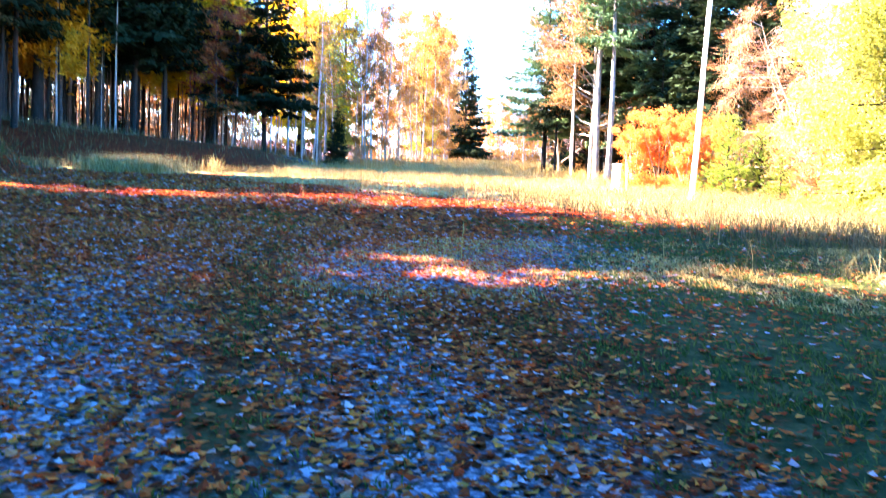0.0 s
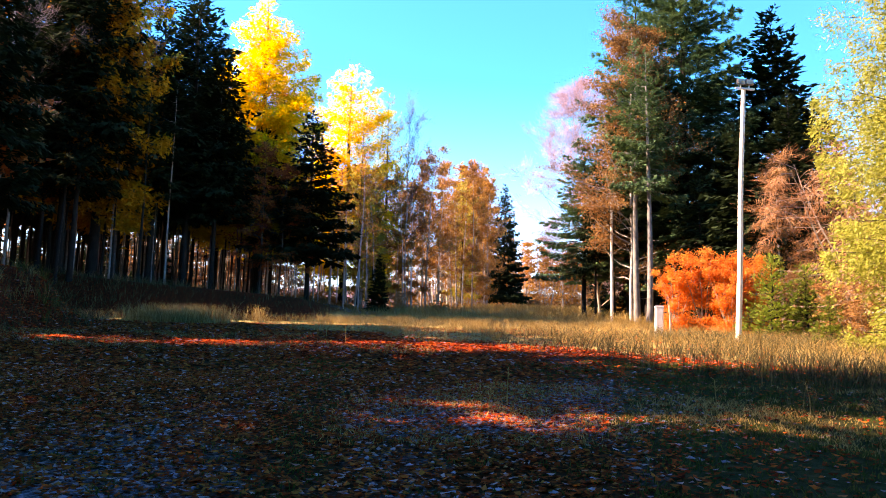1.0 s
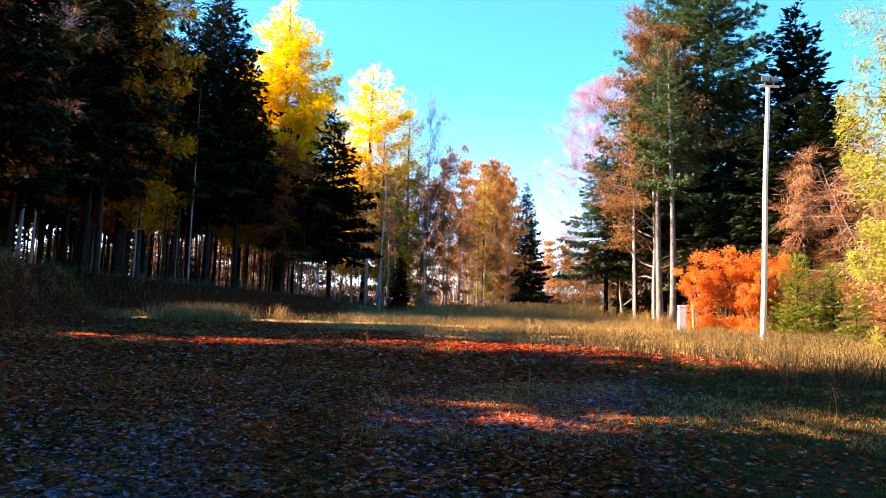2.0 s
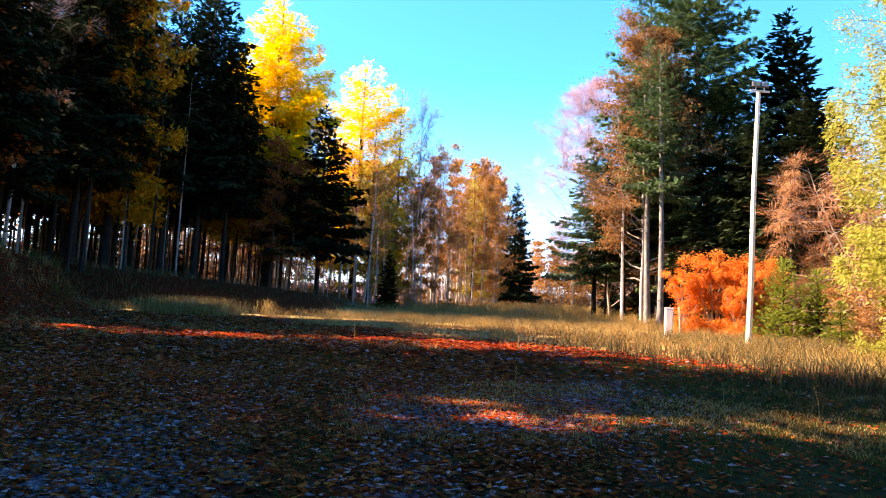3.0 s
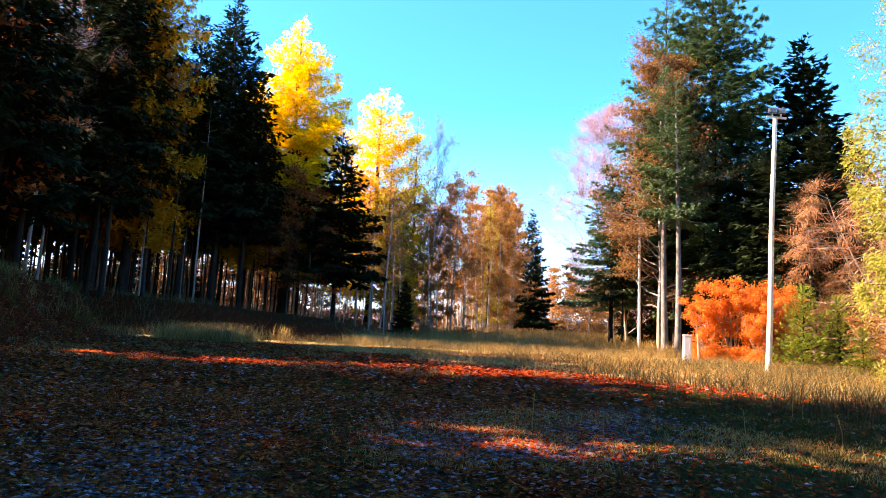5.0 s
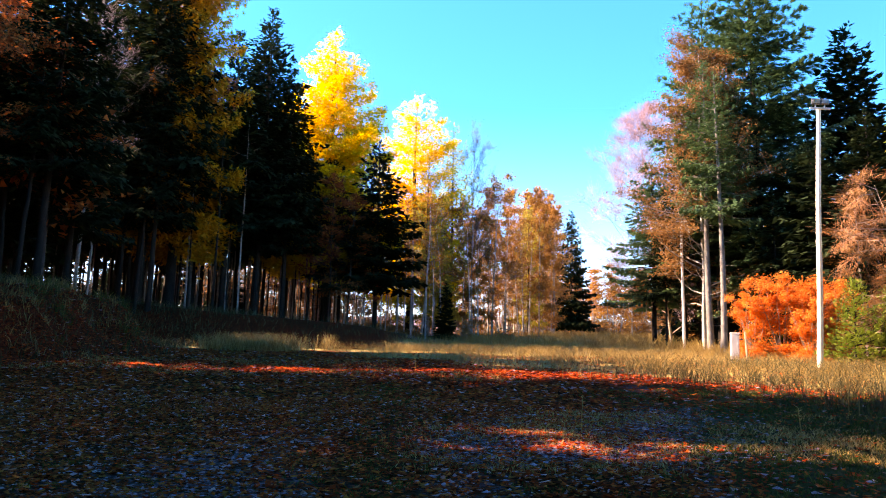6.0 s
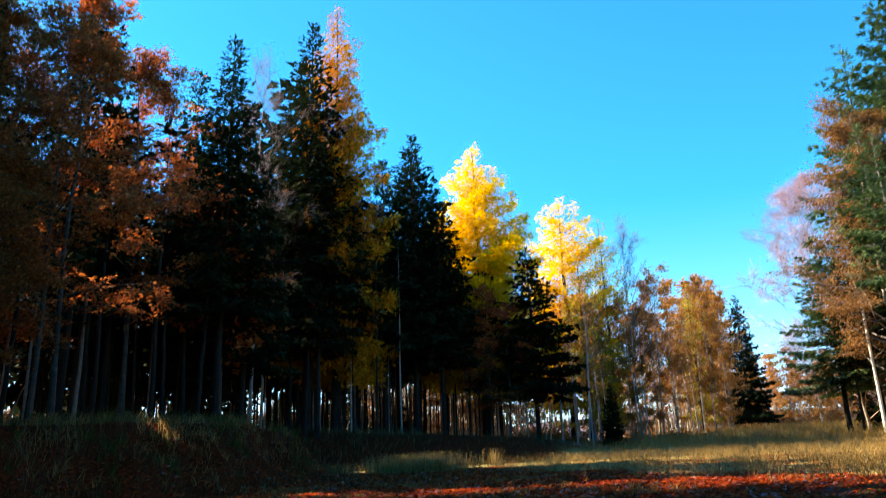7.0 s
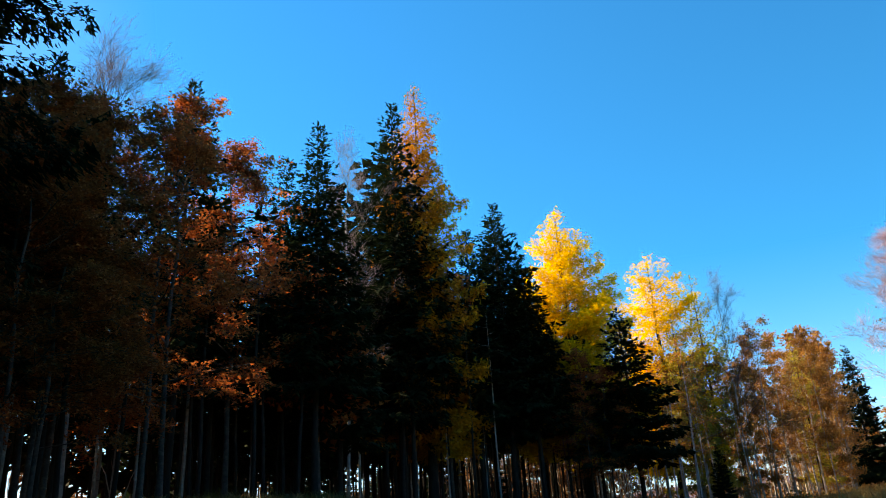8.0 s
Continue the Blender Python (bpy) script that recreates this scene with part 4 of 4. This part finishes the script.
plant("fir_trunk", 11.6, 40.3, 14.6, 1.0, 120, group="trunks beside the clearing")
plant("bare_brush", 16.2, 28.6, 7.4, 1.0, 0, lean=(0, -14))
plant("bare_brush", 16.0, 25.0, 6.8, 0.95, 130, lean=(0, -18))
plant("bare_brush", 17.4, 26.4, 8.0, 1.1, 230, lean=(0, -20))
plant("pale_larch", 13.4, 19.9, 7.6, 0.8, 30)
plant("pale_larch", 13.4, 21.4, 7.4, 0.8, 130)
plant("larch_near", 12.9, 18.8, 14.0, 1.1, 30)
plant("bush", 10.4, 29.2, 2.9, 1.0, 0, category="bush")
plant("bush", 11.9, 28.8, 2.7, 0.9, 140, category="bush")
plant("bush", 11.0, 28.2, 2.3, 0.9, 50, category="bush")
plant("bush", 9.5, 29.6, 2.3, 0.8, 260, category="bush")
plant("young_spruce", 11.7, 26.4, 2.9, 1.0, 0)
plant("young_spruce", 13.0, 26.4, 2.6, 1.1, 90, label="young yellow-green spruce beside the bush")
plant("young_spruce", 11.9, 22.9, 1.5, 1.2, 200)
plant("shrub", 13.2, 24.4, 1.8, 1.2, 10, category="bush")
plant("shrub", 12.4, 21.8, 1.3, 1.2, 80, category="bush")
plant("shrub", 14.2, 20.4, 1.8, 1.2, 180, category="bush")
for x, y, h in ((10.2, 46.8, 9.5), (12.2, 46.2, 16.0), (12.9, 45.4, 17.0), (11.7, 48.4, 14.0), (13.9, 47.4, 16.0), (12.9, 49.6, 15.0)):
    plant("spruce_b", x, y, h, 0.8, x * 77, label="slender spruce with a pale bare trunk", group="trunks beside the clearing")
for _ in range(200):
    y, x = rng.uniform(24, 95), rng.uniform(13, 38)
    if x < float(np.interp(y, [24, 32, 44, 70, 100], [17, 16, 13, 13, 16])) or not free(x, y, 2.9):
        continue
    kind = str(rng.choice(["spruce_fill", "rust_fill", "spruce_fill", "gold_fill"]))
    plant("spruce_fill" if y < 48 else kind, x, y, float(rng.uniform(7, 10.5)), 1.0, float(rng.uniform(0, 360)), group="trees of the wood beyond the poles")

join_deep("deep_forest", "dark spruces and beeches of the forest stand, and unseen ones added for shade")


# poles, cabinet and stake ----------------------------------------------------------------
def lamp_pole(x, y, h, lean, turn, label):
    ob = new("lamp_pole")
    ob.matrix_basis = pose(x, y, float(land(x, y)), lean[0], lean[1], turn)
    s = Shape()
    zs = np.linspace(-0.4, h, 10)
    s.tube(np.column_stack([0.01 * np.sin(zs), 0.008 * np.cos(zs * 1.3), zs]), np.interp(zs, [0, h], [0.088, 0.062]), 14)
    s.tube([(0, 0, h), (0, 0, h + 0.03), (0, 0, h + 0.04)], [0.063, 0.05, 0.001], 14)
    part("shaft", s.mesh("shaft", POLE_PAINT, smooth=True), ob)
    part("crossarm", bm_mesh("crossarm", box_bm(-0.3, -0.16, h - 0.02, 0.3, -0.1, h + 0.04, 0.008), STEEL), ob, "galvanised crossarm")
    for dx in (-0.13, 0.13):
        lamp = part("floodlight", bm_mesh("floodlight", box_bm(dx - 0.125, -0.2, h + 0.12, dx + 0.125, -0.12, h + 0.3, 0.02), LAMP_BLACK), ob, "black floodlight")
        part("glass", bm_mesh("lamp_glass", box_bm(dx - 0.105, -0.21, h + 0.14, dx + 0.105, -0.203, h + 0.28, 0.003), glass), lamp)
        part("bracket", bm_mesh("bracket", box_bm(dx - 0.015, -0.15, h + 0.04, dx + 0.015, -0.12, h + 0.13, 0.004), STEEL), lamp)
    return tagged(ob, label, "lamp pole", "lamp poles along the clearing")


lamp_pole(9.27, 23.17, 7.75, (0.4, 2.6), 0, "white weathered pole with floodlights on top")
lamp_pole(10.68, 44.7, 7.2, (0, 0.2), 0, "white pole with floodlights beside the wood")

cabinet = new("utility_cabinet")
cabinet.matrix_basis = pose(8.0, 26.8, float(land(8.0, 26.8)) - 0.05, 0, 1.5, -8)
part("body", bm_mesh("body", box_bm(-0.13, -0.11, 0.0, 0.13, 0.11, 1.05, 0.012), CABINET), cabinet)
part("hood", bm_mesh("hood", box_bm(-0.145, -0.125, 1.05, 0.145, 0.125, 1.1, 0.012), CABINET), cabinet)
part("door", bm_mesh("door", box_bm(-0.105, -0.122, 0.3, 0.105, -0.111, 1.0, 0.004), CABINET), cabinet)
part("latch", bm_mesh("latch", box_bm(0.06, -0.138, 0.62, 0.08, -0.122, 0.74, 0.003), STEEL), cabinet)
part("bracket", bm_mesh("bracket", box_bm(0.13, -0.05, 0.86, 0.26, 0.05, 0.9, 0.004), LAMP_BLACK), cabinet)
tagged(cabinet, "narrow pale grey utility cabinet in the dry grass", "cabinet")

stake = Shape()
stake.tube([(0, 0, -0.2), (0.01, 0, 0.6), (0.0, 0, 1.05), (0, 0, 1.09)], [0.035, 0.033, 0.03, 0.004], 8)
stake_ob = new("stake", stake.mesh("stake", STAKE_WOOD))
stake_ob.matrix_basis = pose(8.5, 27.1, float(land(8.5, 27.1)), 0, -2, 0)
tagged(stake_ob, "short weathered wooden stake beside the cabinet", "stake")


# ground cover ------------------------------------------------------------------------------
def scatter(n, x0, x1, y0, y1, keep, seed):
    r = np.random.default_rng(seed)
    x, y = r.uniform(x0, x1, n), r.uniform(y0, y1, n)
    ok = r.uniform(0, 1, n) < keep(x, y)
    return x[ok], y[ok], r


def in_fan(x, y):
    """Ground near the walker's feet and ahead of it."""
    return ((np.abs(x + 0.25 * y) < 0.75 * y + 1.5)).astype(float)


def leaves_on_ground(name, n, box, keep, size, seed, mat, label):
    x, y, r = scatter(n, *box, keep, seed)
    k = len(x)
    z = land(x, y) + r.uniform(0.006, 0.03, k)
    a = r.uniform(0, 6.283, k)
    w = unit(np.column_stack([np.cos(a), np.sin(a), r.normal(0, 0.14, k) + 0.09 * np.sin(a)]))
    sd = unit(np.cross(w, [0, 0, 1.0]) + np.column_stack([np.zeros((k, 2)), r.normal(0, 0.2, k)]))
    ln = size * r.uniform(0.6, 1.35, k)
    s = Shape()
    s.kites(np.column_stack([x, y, z]), w, sd, ln, ln * 0.66, 0.12)
    return tagged(new(name, s.mesh(name, mat)), label, "leaves", kind="stuff")


def litter_at(x, y):
    return zones(x, y)[1]


leaves_on_ground("fallen_leaves", 175000, (-13, 7, 2.2, 13), lambda x, y: in_fan(x, y) * (1 - 0.74 * zones(x, y)[0]) * (0.24 + 0.86 * litter_at(x, y)), 0.074, 51, FALLEN, "red-brown beech leaves fallen over the track")
leaves_on_ground("fallen_leaves", 80000, (-14, 9, 13, 30), lambda x, y: litter_at(x, y) * (1 - 0.8 * zones(x, y)[2]), 0.12, 52, FALLEN, "dense red-brown leaf litter across the clearing")


def blades(name, n, box, keep, height, width, seed, mat, label, lean=0.35, clump=0):
    x, y, r = scatter(n, *box, keep, seed)
    if clump:
        x, y = np.repeat(x, clump), np.repeat(y, clump)
        x, y = x + r.normal(0, 0.05, len(x)), y + r.normal(0, 0.05, len(y))
    k = len(x)
    base = np.column_stack([x, y, land(x, y) - 0.02])
    h = height * r.uniform(0.45, 1.25, k)[:, None]
    a, b = r.uniform(0, 6.283, k), r.uniform(0, 6.283, k)
    side = np.column_stack([np.cos(a), np.sin(a), np.zeros(k)]) * (width * r.uniform(0.6, 1.2, k))[:, None] * 0.5
    tip = np.column_stack([np.cos(b), np.sin(b), np.zeros(k)]) * h * (lean * r.uniform(0.1, 1.3, k))[:, None]
    up = np.array([0, 0, 1.0])
    v = np.stack([base - side, base + side, base + tip * 0.35 + up * h * 0.6 + side * 0.8, base + tip * 0.35 + up * h * 0.6 - side * 0.8, base + tip + up * h], 1)
    s = Shape()
    i = np.arange(k)[:, None] * 5
    s.add(v, np.concatenate([i + [0, 1, 2], i + [0, 2, 3], i + [3, 2, 4]]))
    return tagged(new(name, s.mesh(name, mat)), label, "grass", kind="stuff")


blades("dry_grass", 90000, (-16, 14, 14, 60), lambda x, y: zones(x, y)[2] * np.clip(1.3 - y / 60, 0.2, 1) * np.clip(0.55 + 0.9 * wob(x, y, 1.7, 6), 0.12, 1), 0.4, 0.009, 61, DRY_GRASS, "tall straw-coloured dry grass", 1.5, 2)
blades("dry_grass", 12000, (-8, 22, 40, 88), lambda x, y: zones(x, y)[2] * np.clip(0.5 + 0.8 * wob(x, y, 0.9, 16), 0.1, 1), 0.6, 0.028, 69, DRY_GRASS, "pale dry grass along the far clearing", 0.9, 3)
blades("dry_grass", 1500, (-10.9, -6.5, 28.6, 33), lambda x, y: np.clip(0.35 + 0.9 * wob(x, y, 1.3, 21), 0, 1) * step(-0.6, 0.4, x - near_foot(y)), 0.62, 0.016, 70, DRY_GRASS, "tall yellow grass tufts at the bank's foot", 0.7, 7)
# yellow blades added among the leaves to give the sunlit strip its gold tone
blades("short_dry_grass", 2600, (-12, 3, 17, 23), lambda x, y: np.clip(0.2 + 0.8 * wob(x, y, 1.4, 23), 0, 1), 0.1, 0.016, 71, DRY_GRASS, "sparse yellow blades added as gold highlights in the sun strip", 1.1, 7)
leaves_on_ground("fallen_leaves", 20000, (-12, 10, -8, 4), lambda x, y: 0.5 + 0.4 * wob(x, y, 0.7, 3) - 0.3 * in_fan(x, y) * (y > 2.2), 0.075, 53, FALLEN, "beech leaves scattered on the gravel")
blades("short_grass", 15000, (-6, 9, 2.4, 16), lambda x, y: in_fan(x, y) * (0.06 + zones(x, y)[0] * (0.55 + 0.45 * wob(x, y, 2.2, 8))), 0.07, 0.012, 62, GRASS, "short green grass in tufts", 1.0, 12)
# yellowed turf grass, spread further to put sunlit gold into the near patch
blades("short_dry_grass", 6800, (-1.6, 9, 7.6, 12.4), lambda x, y: np.clip(0.3 + 0.7 * wob(x, y, 1.6, 18), 0, 1) * step(0, 1.6, x + 1.6), 0.075, 0.01, 68, DRY_GRASS, "short yellowed turf grass, spread to gild the near sun patch", 1.0, 9)
blades("short_grass", 5000, (-6, 10, -8, 2.4), lambda x, y: 0.02 + zones(x, y)[0] * (0.55 + 0.45 * wob(x, y, 2.2, 8)), 0.11, 0.014, 67, GRASS, "short green grass beside the gravel track", 0.8, 4)
blades("weeds", 12000, (2, 16, 9.5, 25), lambda x, y: step(0, 4, x - 3.2 - 0.2 * (14 - y)) * (0.5 + 0.5 * wob(x, y, 1.1, 9)), 0.42, 0.011, 63, WEEDS, "grey-green weeds and withered stalks", 1.0, 4)
blades("bank_grass", 24000, (-24, -4, 4, 44), lambda x, y: step(-0.5, 1.0, near_foot(y) - x) * 0.7 + 0.22 * step(33, 36, y), 0.36, 0.018, 64, WEEDS, "withered grass on the bank", 0.9, 2)

blades("crest_grass", 13000, (-20, -9, 8, 31), lambda x, y: np.exp(-((near_foot(y) - x - 2.6) / 1.1) ** 2) * (1 - step(27, 30, y)) * np.clip(0.4 + wob(x, y, 1.5, 12), 0, 1), 0.34, 0.016, 65, DRY_GRASS, "dry grass tufts along the bank's crest", 0.9, 4)

blades("bank_tussocks", 900, (-18, -11, 5, 29), lambda x, y: step(0.2, 1.0, near_foot(y) - x) * (1 - step(26, 29, y)) * np.clip(0.3 + wob(x, y, 2.0, 14), 0, 1), 0.45, 0.012, 66, GRASS, "dark grass tussocks on the bank", 1.2, 16)


def gravel_stones():
    x, y, r = scatter(15000, -7, 4, 2.2, 13, lambda x, y: in_fan(x, y) * np.clip(1 - zones(x, y)[0] - 0.7 * zones(x, y)[1], 0.03, 1), 71)
    s = Shape()
    base = np.array([(1, 0, 0), (-1, 0, 0), (0, 1, 0), (0, -1, 0), (0, 0, 1), (0, 0, -1)], float)
    tri = np.array([(0, 2, 4), (2, 1, 4), (1, 3, 4), (3, 0, 4), (2, 0, 5), (1, 2, 5), (3, 1, 5), (0, 3, 5)])
    k = len(x)
    size = 0.011 + 0.034 * r.uniform(0, 1, k) ** 3
    a = r.uniform(0, 6.28, k)
    sc = np.column_stack([size * r.uniform(0.8, 1.6, k), size * r.uniform(0.8, 1.3, k), size * 0.42])
    v = base[None] * sc[:, None] * r.uniform(0.75, 1.2, (k, 6, 1))
    c, n = np.cos(a)[:, None], np.sin(a)[:, None]
    v = np.stack([v[..., 0] * c - v[..., 1] * n, v[..., 0] * n + v[..., 1] * c, v[..., 2]], -1)
    v += np.column_stack([x, y, land(x, y) + 0.004])[:, None]
    s.add(v, (tri[None] + np.arange(k)[:, None, None] * 6).reshape(-1, 3))
    return tagged(new("gravel", s.mesh("gravel", STONE)), "pale grey gravel stones on the track", "gravel", kind="stuff")


gravel_stones()


def stalk(x, y, h, seed):
    """A withered weed stalk with a few seed heads."""
    r = np.random.default_rng(seed)
    s = Shape()
    p = np.array([[0, 0, -0.05], [0.02, 0, h * 0.5], [0.05 + r.normal(0, 0.03), r.normal(0, 0.03), h]])
    s.tube(p, [0.007, 0.005, 0.003], 4)
    k = 9
    u = r.uniform(0.45, 1, k)[:, None]
    s.kites(p[1] * (1 - u) + p[2] * u, unit(r.normal(0, 1, (k, 3)) + [0, 0, 0.6]), unit(r.normal(0, 1, (k, 3))), [0.06] * k, [0.009] * k)
    ob = new("weed_stalk", s.mesh("weed_stalk", DRY_GRASS))
    ob.matrix_basis = pose(x, y, float(land(x, y)), 0, 0, seed * 40)
    tagged(ob, "single withered weed stalk standing in the turf", "weed", "weed stalks")


for k, (x, y, h) in enumerate(((0.8, 9.6, 0.3), (1.1, 10.3, 0.5), (2.0, 10.2, 0.35), (3.9, 10.5, 0.35), (-1.9, 19.7, 0.6), (-2.6, 21.5, 0.8), (1.6, 18.4, 0.6), (5.4, 12.6, 0.9), (5.6, 12.7, 0.6), (4.4, 15.4, 0.8), (4.9, 10.0, 0.4))):
    stalk(x, y, h, k + 1)
